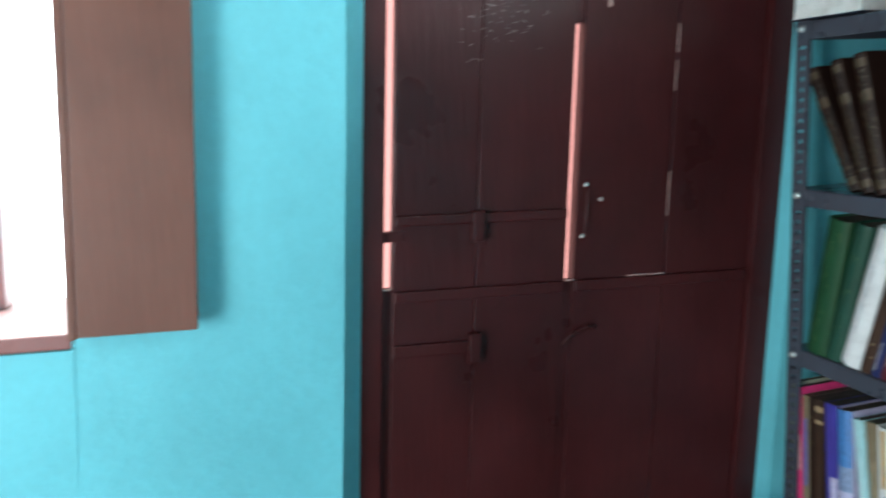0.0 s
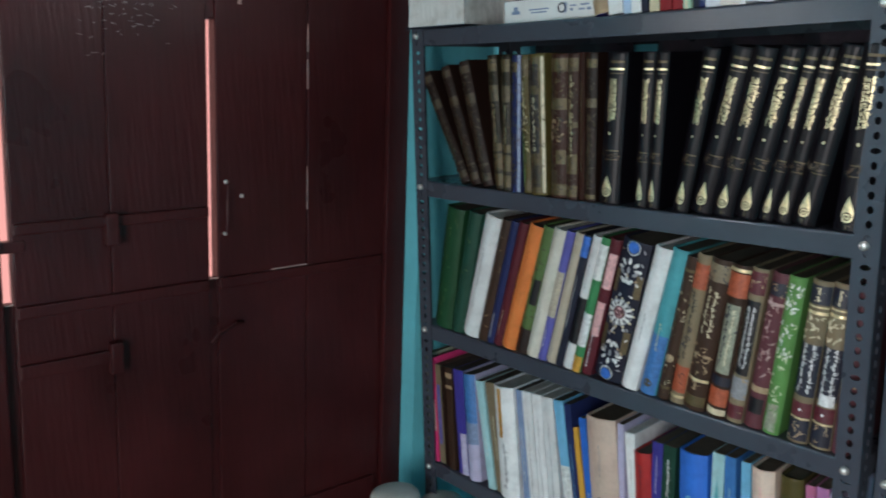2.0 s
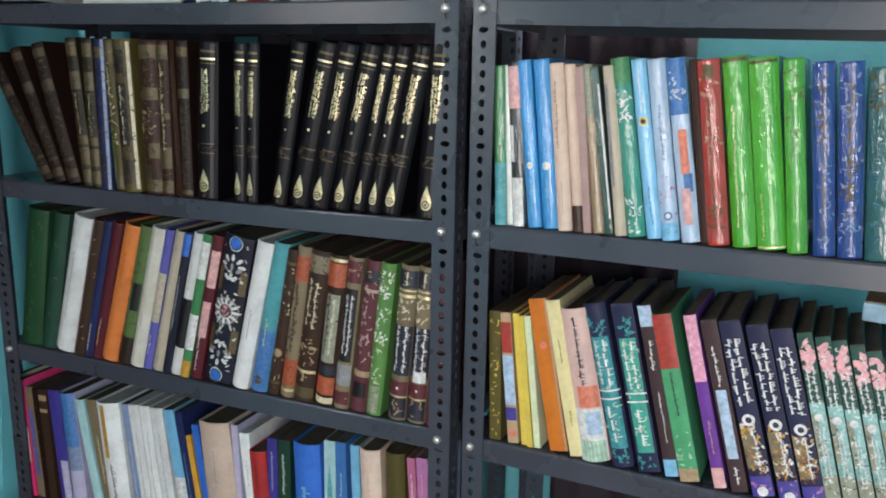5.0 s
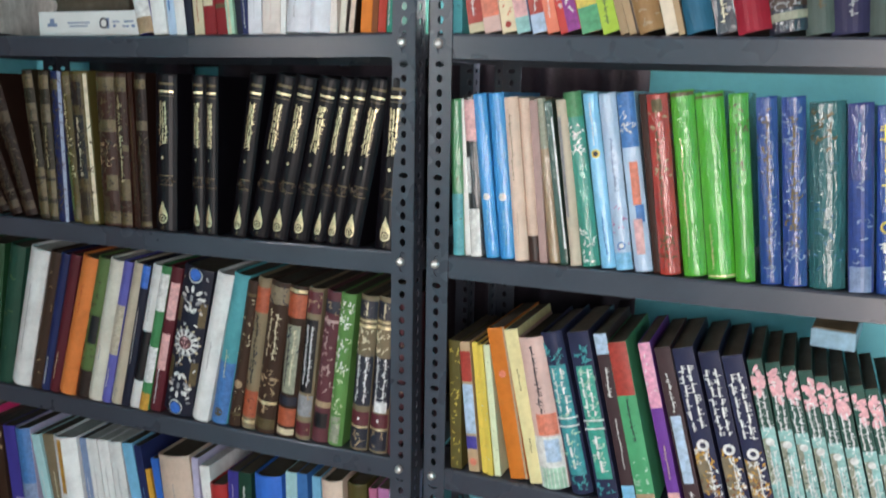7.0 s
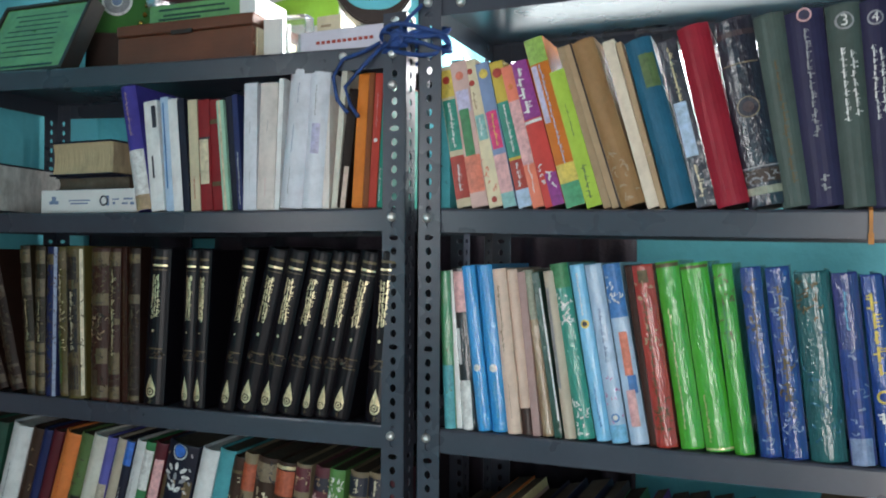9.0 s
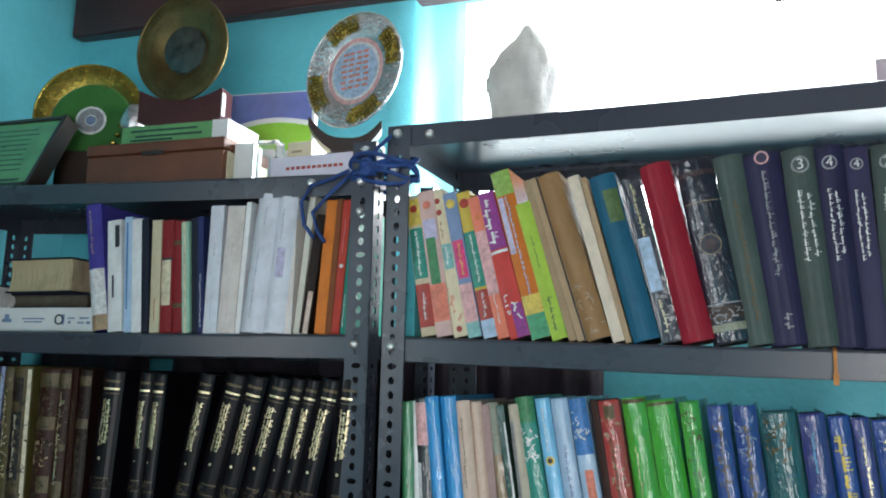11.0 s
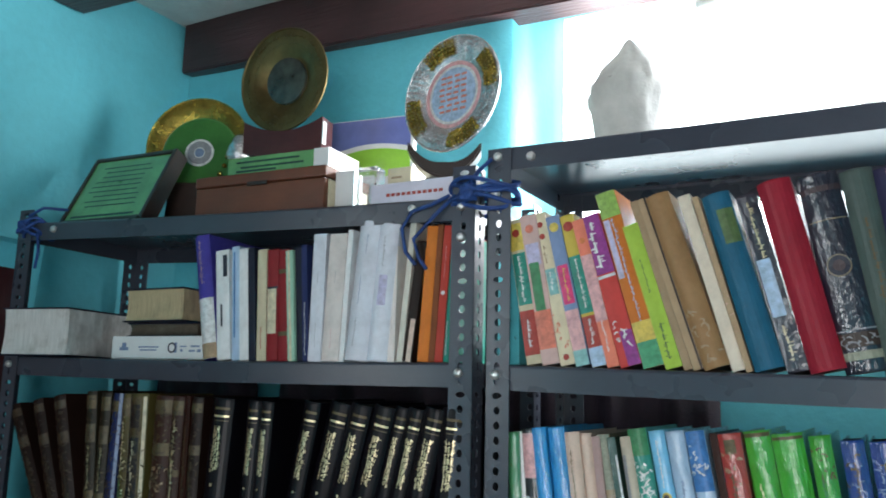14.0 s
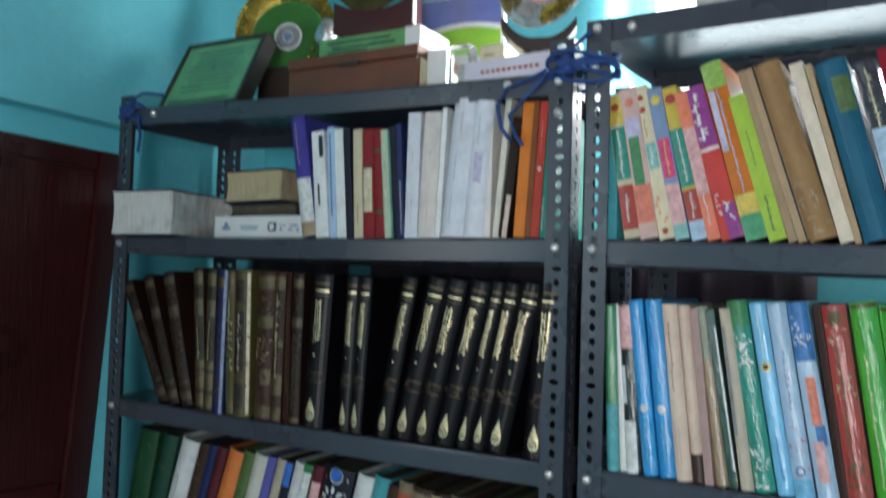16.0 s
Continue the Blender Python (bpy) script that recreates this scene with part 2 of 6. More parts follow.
def boxed(*a, **k):
    return box(bmesh.new(), *a, **k)


def lathe(profile, n=40, m=None):
    """Turns (radius, height) pairs about the z axis."""
    bm = bmesh.new()
    rings = []
    for r, z in profile:
        if r < 1e-6:
            rings.append([bm.verts.new((0, 0, z))])
        else:
            rings.append([bm.verts.new((r * math.cos(i * math.tau / n), r * math.sin(i * math.tau / n), z)) for i in range(n)])
    for a, b in zip(rings, rings[1:]):
        for i in range(n):
            j = (i + 1) % n
            if len(a) == 1:
                bm.faces.new((a[0], b[j], b[i]))
            elif len(b) == 1:
                bm.faces.new((a[i], a[j], b[0]))
            else:
                bm.faces.new((a[i], a[j], b[j], b[i]))
    if m:
        bmesh.ops.transform(bm, matrix=m, verts=bm.verts)
    bmesh.ops.recalc_face_normals(bm, faces=bm.faces)
    return bm


def sheet(fn, nu, nv):
    """A grid of faces over u, v in 0..1."""
    bm = bmesh.new()
    g = [[bm.verts.new(fn(i / nu, j / nv)) for j in range(nv + 1)] for i in range(nu + 1)]
    for i in range(nu):
        for j in range(nv):
            bm.faces.new((g[i][j], g[i + 1][j], g[i + 1][j + 1], g[i][j + 1]))
    return bm


def tube(pts, r, n=8, closed=False):
    bm = bmesh.new()
    pts = [Vector(p) for p in pts]
    rings = []
    for i, p in enumerate(pts):
        a = pts[i - 1] if i or closed else p
        b = pts[(i + 1) % len(pts)] if i < len(pts) - 1 or closed else p
        d = (b - a).normalized()
        u = d.cross(Vector((0.31, 0.2, 0.93)))
        u = u.normalized() if u.length > 1e-4 else Vector((1, 0, 0))
        w = d.cross(u)
        rings.append([bm.verts.new(p + r * (math.cos(k * math.tau / n) * u + math.sin(k * math.tau / n) * w)) for k in range(n)])
    pairs = list(zip(rings, rings[1:])) + ([(rings[-1], rings[0])] if closed else [])
    for a, b in pairs:
        for k in range(n):
            bm.faces.new((a[k], a[(k + 1) % n], b[(k + 1) % n], b[k]))
    if not closed:
        bm.faces.new(rings[0])
        bm.faces.new(rings[-1])
    bmesh.ops.recalc_face_normals(bm, faces=bm.faces)
    return bm


# ---------------------------------------------------------------- the room
WX, WY, TOP = -0.995, 0.385, 2.386        # face of the door wall, face of the rack wall, ceiling


def wall(name, mat, *boxes):
    bm = bmesh.new()
    for b in boxes:
        box(bm, *b)
    return tagged(part(name, bm, mat), kind="structure")


def plaster_box(bm, x0, x1, y0, y1, z0, z1, nx, ny, nz, amp):
    """A lump of hand-trowelled wall: its faces waver a little."""
    def add(fn, nu, nv):
        g = [[bm.verts.new(fn(i / nu, j / nv)) for j in range(nv + 1)] for i in range(nu + 1)]
        for i in range(nu):
            for j in range(nv):
                bm.faces.new((g[i][j], g[i + 1][j], g[i + 1][j + 1], g[i][j + 1]))

    def w(x, y, z):
        d = noise.noise_vector(Vector((x, y, z)) * 5.0) * amp
        return (x + d.x, y + d.y, z + d.z * 0.3)
    lx, ly, lz = x1 - x0, y1 - y0, z1 - z0
    add(lambda u, v: w(x1, y0 + ly * u, z0 + lz * v), ny, nz)
    add(lambda u, v: w(x0, y0 + ly * u, z0 + lz * v), ny, nz)
    add(lambda u, v: w(x0 + lx * u, y0, z0 + lz * v), nx, nz)
    add(lambda u, v: w(x0 + lx * u, y1, z0 + lz * v), nx, nz)
    add(lambda u, v: w(x0 + lx * u, y0 + ly * v, z0), nx, ny)
    add(lambda u, v: w(x0 + lx * u, y0 + ly * v, z1), nx, ny)
    bmesh.ops.remove_doubles(bm, verts=bm.verts, dist=1e-5)
    bmesh.ops.recalc_face_normals(bm, faces=bm.faces)


wall("floor", FLOORING, (-1.7, 2.6, -3.4, 0.8, -0.12, 0.0))
# rack wall with the window high over the second rack
bm = bmesh.new()
plaster_box(bm, -1.4, -0.1, WY, WY + 0.3, 0, 2.5, 26, 4, 46, 0.0035)
plaster_box(bm, -0.1, 1.25, WY, WY + 0.3, 0, 1.585, 26, 4, 30, 0.0035)
plaster_box(bm, 1.25, 2.6, WY, WY + 0.3, 0, 2.5, 8, 3, 12, 0.003)
plaster_box(bm, -0.1, 1.25, WY, WY + 0.3, 2.36, 2.5, 8, 3, 3, 0.003)
tagged(part("wall_back", bm, CYAN, smooth=True), kind="structure")
# door wall: pier beside the rack, lintel, pier with the shutter, window beyond it
JR, JL, HEAD = 0.006, -0.878, 1.75
bm = bmesh.new()
plaster_box(bm, WX - 0.35, WX, JR, WY, 0, 2.5, 4, 10, 40, 0.002)
plaster_box(bm, WX - 0.35, WX, JL, JR, HEAD, 2.5, 4, 20, 16, 0.003)
plaster_box(bm, WX - 0.35, WX, -1.385, JL - 0.047, 0, 2.5, 4, 12, 40, 0.003)
# splayed edge of the doorway
for s in ((JL - 0.047, WX, JL, WX - 0.06),):
    y0, x0, y1, x1 = s
    quads(bm, [(x0 - 0.003, y0 - 0.001, 0), (x0 - 0.003, y0 - 0.001, HEAD), (x1, y1, HEAD), (x1, y1, 0), (x0 - 0.35, y0, 0), (x0 - 0.35, y0, HEAD), (x0 - 0.35, y1, 0), (x0 - 0.35, y1, HEAD)],
          [(0, 1, 2, 3), (3, 2, 7, 6), (1, 5, 7, 2)])
plaster_box(bm, WX - 0.35, WX, -3.4, -2.45, 0, 2.5, 3, 6, 12, 0.003)
plaster_box(bm, WX - 0.35, WX, -2.45, -1.385, 0, 0.98, 3, 6, 8, 0.003)
plaster_box(bm, WX - 0.35, WX, -2.45, -1.385, 2.2, 2.5, 3, 6, 3, 0.003)
# recessed strip over the door
box(bm, WX - 0.35, WX - 0.055, JL, JR, 1.7, HEAD)
tagged(part("wall_door_side", bm, CYAN, smooth=False), kind="structure")
# splayed jamb of the side window
bm = bmesh.new()
quads(bm, [(WX, -1.386, 0.0), (WX, -1.386, 1.005), (WX - 0.34, -1.56, 1.005), (WX - 0.34, -1.56, 0.0), (WX - 0.34, -1.386, 0.0), (WX - 0.34, -1.386, 1.005)], [(0, 1, 2, 3), (3, 2, 5, 4), (1, 5, 2), (0, 3, 4)])
tagged(part("wall_window_jamb", bm, CYAN), kind="structure")
wall("wall_right", CYAN, (2.45, 2.6, -3.4, WY, 0, 2.5))
wall("wall_rear", CYAN, (-1.34, 0.75, -3.4, -3.25, 0, 2.5), (1.85, 2.45, -3.4, -3.25, 0, 2.5), (0.75, 1.85, -3.4, -3.25, 2.25, 2.5))
# ceiling slabs between the joists
bm = bmesh.new()
plaster_box(bm, -1.4, 2.6, -3.4, 0.7, TOP, TOP + 0.14, 40, 40, 1, 0.006)
tagged(part("ceiling", bm, CEILING, smooth=True), kind="structure")


def joist(y0, y1, z0, x0=-0.99, x1=2.45):
    bm = bmesh.new()
    n = 40
    ring = [(y0, z0), (y1, z0), (y1, TOP + 0.03), (y0, TOP + 0.03)]
    rows = []
    for i in range(n + 1):
        x = x0 + (x1 - x0) * i / n
        rows.append([bm.verts.new((x, y + 0.004 * noise.noise(Vector((x * 4, y * 9, z))), z - 0.042 * (x - x0) / (1.25 + max(0, x - x0 - 1.25)) + 0.005 * noise.noise(Vector((x * 3, z * 5, y * 7 + 3))))) for y, z in ring])
    for a, b in zip(rows, rows[1:]):
        for k in range(4):
            bm.faces.new((a[k], a[(k + 1) % 4], b[(k + 1) % 4], b[k]))
    bm.faces.new(rows[0])
    bm.faces.new(rows[-1])
    bmesh.ops.recalc_face_normals(bm, faces=bm.faces)
    bmesh.ops.bevel(bm, geom=[e for e in bm.edges if e.is_boundary is False and e.calc_face_angle(0) > 1.2], offset=0.004, segments=2, affect="EDGES")
    return tagged(part("ceiling_beam", bm, BEAMWOOD), "dark red painted wooden ceiling beam", "beam", "ceiling beams", "structure")


for y0, y1, z0 in ((0.352, 0.425, 2.262), (-0.02, 0.066, 2.292), (-0.5, -0.37, 2.26), (-0.95, -0.82, 2.26), (-1.40, -1.27, 2.26), (-1.85, -1.72, 2.25), (-2.3, -2.17, 2.26), (-2.8, -2.67, 2.26)):
    joist(y0, y1, z0)

# bright outdoors beyond the openings
for nm, mt, m, w, h in (("backdrop_back_window", OUTSIDE, pose(0.55, 1.15, 2.0, 90, 0, 0), 2.2, 1.6), ("backdrop_side_window", OUTSIDE, pose(-1.75, -1.95, 1.6, 90, 0, 90), 1.8, 1.6), ("backdrop_door", OUTSIDE_WARM, pose(-1.5, -0.45, 1.2, 90, 0, 90), 1.2, 1.4)):
    bm = bmesh.new()
    quads(bm, [(-w / 2, -h / 2, 0), (w / 2, -h / 2, 0), (w / 2, h / 2, 0), (-w / 2, h / 2, 0)], [(0, 1, 2, 3)])
    ob = tagged(part(nm, bm, mt), kind="structure")
    ob.matrix_world = m

# ---------------------------------------------------------------- the old plank door
DX = WX - 0.062                                     # face of the door leaves
door = tagged(new("door_1"), "closed dark maroon double plank door with daylight in its cracks", "door", "", "structure")
SL1, SL2, CR = -0.834, -0.461, -0.25               # the two wide cracks and the hairline one
part("door_frame", boxed(DX - 0.05, DX + 0.012, JL - 0.03, SL1 - 0.010, 0, 1.7, bevel=0.004), DOORWOOD, door)
part("door_frame", boxed(DX - 0.05, DX + 0.012, -0.05, JR, 0, 1.7, bevel=0.004), DOORWOOD, door)
part("door_frame", boxed(DX - 0.05, DX + 0.006, SL1 - 0.009, -0.051, 1.66, 1.7, bevel=0.004), DOORWOOD, door)


def plank(y0, y1, z0=0.01, z1=1.659):
    return part("plank", boxed(DX - 0.035, DX, y0, y1, z0, z1, bevel=0.003), DOORWOOD, door)


plank(SL1 + 0.009, -0.66)
plank(-0.6592, SL2 - 0.009)
plank(SL2 + 0.009, CR - 0.001)
plank(CR + 0.001, -0.051)
# the wide cracks are open only over their middle stretch
for y, z0, z1 in ((SL1, 1.033, 1.615), (SL2, 1.028, 1.53)):
    part("filler_strip", boxed(DX - 0.034, DX - 0.004, y - 0.0088, y + 0.0088, 0.01, z0, bevel=0.002), DOORWOOD, door)
    part("filler_strip", boxed(DX - 0.034, DX - 0.004, y - 0.0088, y + 0.0088, z1, 1.659, bevel=0.002), DOORWOOD, door)
part("latch_tongue", boxed(DX - 0.02, DX + 0.003, SL1 - 0.012, SL1 + 0.03, 1.125, 1.145, bevel=0.002), DOORWOOD, door)
for y0, y1, z0, z1 in ((SL1 + 0.012, SL2 - 0.012, 1.008, 1.03), (SL1 + 0.012, -0.67, 0.90, 0.925), (SL2 + 0.012, -0.06, 1.008, 1.03), (SL1 + 0.012, SL2 - 0.012, 0.42, 0.50), (SL2 + 0.012, -0.07, 0.42, 0.50), (SL1 + 0.012, SL2 - 0.012, 1.155, 1.175)):
    part("cross_batten", boxed(DX, DX + 0.010, y0, y1, z0, z1, bevel=0.003), DOORWOOD, door)
for y, z in ((-0.66, 1.15), (-0.66, 0.91)):
    part("iron_staple", boxed(DX, DX + 0.02, y - 0.012, y + 0.012, z - 0.03, z + 0.03, bevel=0.004), DOORWOOD, door)
part("pull_bar", tube([(DX + 0.002, -0.434, 1.217), (DX + 0.012, -0.434, 1.213), (DX + 0.013, -0.436, 1.17), (DX + 0.012, -0.437, 1.125), (DX + 0.002, -0.437, 1.12)], 0.0018), DOORWOOD, door)
for y, z in ((-0.434, 1.22), (-0.437, 1.118), (-0.40, 1.19)):
    part("nail_head", lathe([(0, .004), (.003, .0035), (.0045, .001), (.0045, -.004)], 12, pose(DX + 0.001, y, z, 0, 90, 0)), BOLT, door, "bright nail head", smooth=True)
part("hook", tube([(DX + 0.004, -0.40, 0.93), (DX + 0.012, -0.42, 0.935), (DX + 0.012, -0.455, 0.92), (DX + 0.008, -0.47, 0.90)], 0.004), DOORWOOD, door)

# pale worn marks on the old paint; along the cracks they paint daylight glints
CHIP_GLINT = surface("pale_chips_and_glints", (.5, .33, .3), 0.6, grain=120, big=40, vary=0.35)
for y0, y1, z0, z1 in ((CR - .0015, CR + .0005, 1.40, 1.46), (CR - .0012, CR + .001, 1.475, 1.53), (CR - .001, CR + .0005, 1.15, 1.24), (-.335, CR, 1.0305, 1.033), (-.405, -.398, 1.56, 1.61), (SL1 - .008, SL1 + .008, 1.0335, 1.037), (SL2 - .008, SL2 + .008, 1.0285, 1.032), (-.87, -.845, 1.512, 1.515)):
    part("worn_edge", boxed(DX + 0.0002, DX + 0.0016, y0, y1, z0, z1), CHIP_GLINT, door, "pale chip and daylight glint")
# pale strokes paint the broken glare on the scuffed gloss near the door top
srng = random.Random(5)
bm = bmesh.new()
for i in range(120):
    y, z = srng.gauss(-.63, .05), 1.60 - abs(srng.gauss(0, .055))
    w, h = srng.uniform(.002, .012), srng.uniform(.0008, .002)
    k = srng.uniform(-.004, .004)
    if z > 1.42 and abs(y + .63) < .1:
        quads(bm, [(DX + .0012, y, z), (DX + .0012, y + w, z + k), (DX + .0012, y + w, z + k + h), (DX + .0012, y, z + h)], [(0, 1, 2, 3)])
part("scuffs", bm, surface("grey_glare_and_scuff", (.22, .17, .17), 0.35, grain=200, big=60, vary=0.4), door, "pale glare and scuff marks")["kind"] = "stuff"

# ---------------------------------------------------------------- window shutter folded against the pier
sh = thing("window_shutter", pose(-0.962, -1.369, 1.014), "brown painted wooden window shutter folded open against the wall", "shutter")
part("shutter_board", boxed(0, 0.022, 0, 0.19, 0, 1.02, bevel=0.002), SHUTTERWOOD, sh)
part("hinge_stile", boxed(0, 0.024, -0.016, -0.001, -0.003, 1.02, bevel=0.003), SHUTTERWOOD, sh)
wf = tagged(new("window_1"), "side window with a wooden frame tinted for its pinkish glow, and iron bars", "window", "", "structure")
# brown window wood, with its overexposed pinkish glow put into the colour
PINK = surface("overexposed_window_wood", (.32, .14, .13), 0.5, grain=40, big=6, vary=0.2)
part("window_sill", boxed(WX - 0.33, WX - 0.005, -2.45, -1.39, 0.981, 1.008, bevel=0.004), PINK, wf)
part("window_frame", boxed(WX - 0.30, WX - 0.24, -1.60, -1.55, 1.009, 2.19, bevel=0.004), PINK, wf)
part("window_frame", boxed(WX - 0.30, WX - 0.24, -2.44, -2.39, 1.009, 2.19, bevel=0.004), PINK, wf)
part("window_frame", boxed(WX - 0.30, WX - 0.24, -2.389, -1.601, 2.14, 2.19, bevel=0.004), PINK, wf)
for i in range(6):
    part("window_bar", tube([(WX - 0.27, -1.70 - 0.115 * i, 1.005), (WX - 0.27, -1.70 - 0.115 * i, 2.15)], 0.007), PINK, wf)

# the old doorway, its pier and the window have settled askew with the house
SETTLE = Matrix(((1, 0, 0, 0), (0, 1.0045, 0.0740, -0.0994), (0, -0.0303, 1.0189, -0.0110), (0, 0, 0, 1)))
for ob in list(bpy.data.objects):
    if ob.type == "MESH" and (ob.name.startswith(("wall_door_side", "wall_window_jamb")) or (ob.parent and ob.parent.name.startswith(("door_1", "window_shutter", "window_1")))):
        base = ob.parent.matrix_world if ob.parent else Matrix()
        ob.data.transform(base.inverted() @ SETTLE @ base)

# ---------------------------------------------------------------- slotted-angle racks
STEP = 0.0197


def flange(bm, origin, across, depth, height, z0, width=0.036, t=0.002, hole_at=0.5):
    """One leaf of a slotted angle post, with its real row of slots."""
    o, a, d = Vector(origin), Vector(across), Vector(depth)
    n = int(height / STEP)

    def P(u, z, k):
        return o + a * u + d * (t * k) + Vector((0, 0, z))
    for i in range(n):
        za, zb = z0 + i * STEP, z0 + (i + 1) * STEP
        zc, uc = (za + zb) / 2, width * hole_at
        ru, rz = (0.0075, 0.0042) if i % 8 == 3 else (0.0046, 0.0058)
        loops = []
        for k in (0, 1):
            rect = [(0, za), (uc, za), (width, za), (width, zc), (width, zb), (uc, zb), (0, zb), (0, zc)]
            hole = [(uc + ru * math.cos(q), zc + rz * math.sin(q)) for q in (math.pi * 1.25, math.pi * 1.5, math.pi * 1.75, 0, math.pi * 0.25, math.pi * 0.5, math.pi * 0.75, math.pi)]
            R = [bm.verts.new(P(u, z, k)) for u, z in rect]
            H = [bm.verts.new(P(u, z, k)) for u, z in hole]
            for j in range(8):
                bm.faces.new((R[j], R[(j + 1) % 8], H[(j + 1) % 8], H[j]))
            loops.append((R, H))
        (R0, H0), (R1, H1) = loops
        for j in range(8):
            bm.faces.new((H0[j], H0[(j + 1) % 8], H1[(j + 1) % 8], H1[j]))
        for j in (2, 3, 6, 7):
            bm.faces.new((R0[j], R0[(j + 1) % 8], R1[(j + 1) % 8], R1[j]))
    return bm


def angle_post(rack, x, y, side, face, top):
    """An upright: one leaf across the front (or back), one leaf along the rack's end. side: +1 when the end leaf is at its right."""
    bm = bmesh.new()
    flange(bm, (x, y, 0), (1, 0, 0), (0, face, 0), top - 0.004, 0.004)
    ex = x + 0.036 if side > 0 else x
    flange(bm, (ex, y, 0), (0, face, 0), (-side, 0, 0), top - 0.004, 0.004)
    bmesh.ops.remove_doubles(bm, verts=bm.verts, dist=1e-6)
    bmesh.ops.recalc_face_normals(bm, faces=bm.faces)
    return part("post", bm, STEEL, rack)


def tray(rack, x0, x1, z0, z1, lip=0.034, depth=0.3):
    """A folded sheet-steel shelf: flat deck, lips turned down, rolled edge. z0, z1: its height at either end."""
    y0, y1, r, t = 0.003, depth, 0.004, 0.0012
    prof = [(y0 + t, -lip), (y0, -lip), (y0, -r), (y0 + r * 0.3, -r * 0.3), (y0 + r, 0), (y1 - r, 0), (y1, -r), (y1, -lip), (y1 - t, -lip), (y1 - t, -r - t), (y1 - r - t, -t), (y0 + r + t, -t), (y0 + t, -r - t)]
    n = 16
    bm = bmesh.new()
    rows = []
    for i in range(n + 1):
        u = i / n
        sag = -0.003 * math.sin(math.pi * u)
        rows.append([bm.verts.new((x0 + (x1 - x0) * u, y + (0.0012 * noise.noise(Vector((u * 9, z0 * 7, 0))) if k < 3 else 0), z0 + (z1 - z0) * u + sag + z)) for k, (y, z) in enumerate(prof)])
    m = len(prof)
    for a, b in zip(rows, rows[1:]):
        for k in range(m):
            bm.faces.new((a[k], a[(k + 1) % m], b[(k + 1) % m], b[k]))
    for rr, x in ((rows[0], x0), (rows[-1], x1)):
        vs = [bm.verts.new((x, yy, rr[5].co.z - lip)) for yy in (y0 + 0.002, y1 - 0.002)]
        bm.faces.new((rr[4], rr[5], vs[1], vs[0]))
    bmesh.ops.recalc_face_normals(bm, faces=bm.faces)
    return part("shelf", bm, STEEL, rack)


def bolt(rack, x, y, z):
    part("bolt", lathe([(0, -.0062), (.003, -.006), (.0055, -.0045), (.0066, -.0015), (.0066, .001)], 14, pose(x, y, z, -90, 0, 0)), BOLT, rack, "bright zinc bolt head", smooth=True)


def rack_build(name_label, x0, x1, top, levels, right_levels=None, m=Matrix()):
    rk = thing("metal_rack", m, name_label, "rack", "slotted-angle book racks")
    angle_post(rk, x0, 0, -1, 1, top)
    angle_post(rk, x1 - 0.036, 0, 1, 1, top)
    angle_post(rk, x0, 0.3, -1, -1, top)
    angle_post(rk, x1 - 0.036, 0.3, 1, -1, top)
    for i, z in enumerate(levels):
        zr = (right_levels or levels)[i]
        tray(rk, x0 + 0.0025, x1 - 0.0025, z + 0.0145, zr + 0.0145)
        for x, zz in ((x0 + 0.016, z), (x1 - 0.021, zr)):
            bolt(rk, x, -0.0005, zz)
    return rk


LZ = [0.215, 0.545, 0.877, 1.206, 1.521, 1.757]
LZL = [0.225, 0.555, 0.888, 1.21, 1.525, 1.778]
RZ = [0.21, 0.545, 0.878, 1.208, 1.519, 1.824]
RZR = [0.22, 0.555, 0.895, 1.222, 1.503, 1.822]
# the first rack stands a little askew, its far end off the wall
RACK_A = pose(0.021, 0, 0, 0, 0, 4.1) @ Matrix.Translation((-0.021, 0, 0))
AX0 = -0.927
rack_a = rack_build("grey-blue slotted steel rack full of books beside the door", AX0, 0.021, 1.828, LZL, LZ, m=RACK_A)
rack_b = rack_build("grey-blue slotted steel rack full of books under the window", 0.040, 1.06, 1.838, RZ, RZR)
for x, z in ((-0.081, 1.759), (-0.834, 1.775)):
    bolt(rack_a, x, 0.0025, z)
bolt(rack_b, 0.105, 0.0025, 1.82)
bolt(rack_b, 0.053, -0.0005, 1.771)
bolt(rack_a, 0.0, -0.0005, 1.712)
# small plate gussets in the rear corner of the second rack
part("gusset", boxed(0.078, 0.106, 0.2965, 0.2985, 1.755, 1.79, bevel=0.0005), STEEL, rack_b)

DECK = {}
for nm, lo, hi, xa, xb in (("L", LZL, LZ, AX0, 0.021), ("R", RZ, RZR, 0.04, 1.06)):
    for i in range(6):
        DECK[nm + str(i)] = (lo[i] + 0.0147, hi[i] + 0.0147, xa, xb)


def deck_z(row, x):
    a, b, xa, xb = DECK[row]
    u = (x - xa) / (xb - xa)
    return a + (b - a) * u - 0.003 * math.sin(math.pi * min(1, max(0, u)))


# ---------------------------------------------------------------- books
def spine_y(s, w, b):
    return -b * (1 - s * s)


def patch(bm, w, h, b, v0, v1, s0, s1, lift):
    """A strip of print that follows the rounded spine."""
    n = max(1, int(abs(s1 - s0) * 4))
    cols = []
    for i in range(n + 1):
        s = s0 + (s1 - s0) * i / n
        x, y = w * (s + 1) / 2, spine_y(s, w, b) - lift
        cols.append((bm.verts.new((x, y, h * v0)), bm.verts.new((x, y, h * v1))))
    for p, q in zip(cols, cols[1:]):
        bm.faces.new((p[0], q[0], q[1], p[1]))


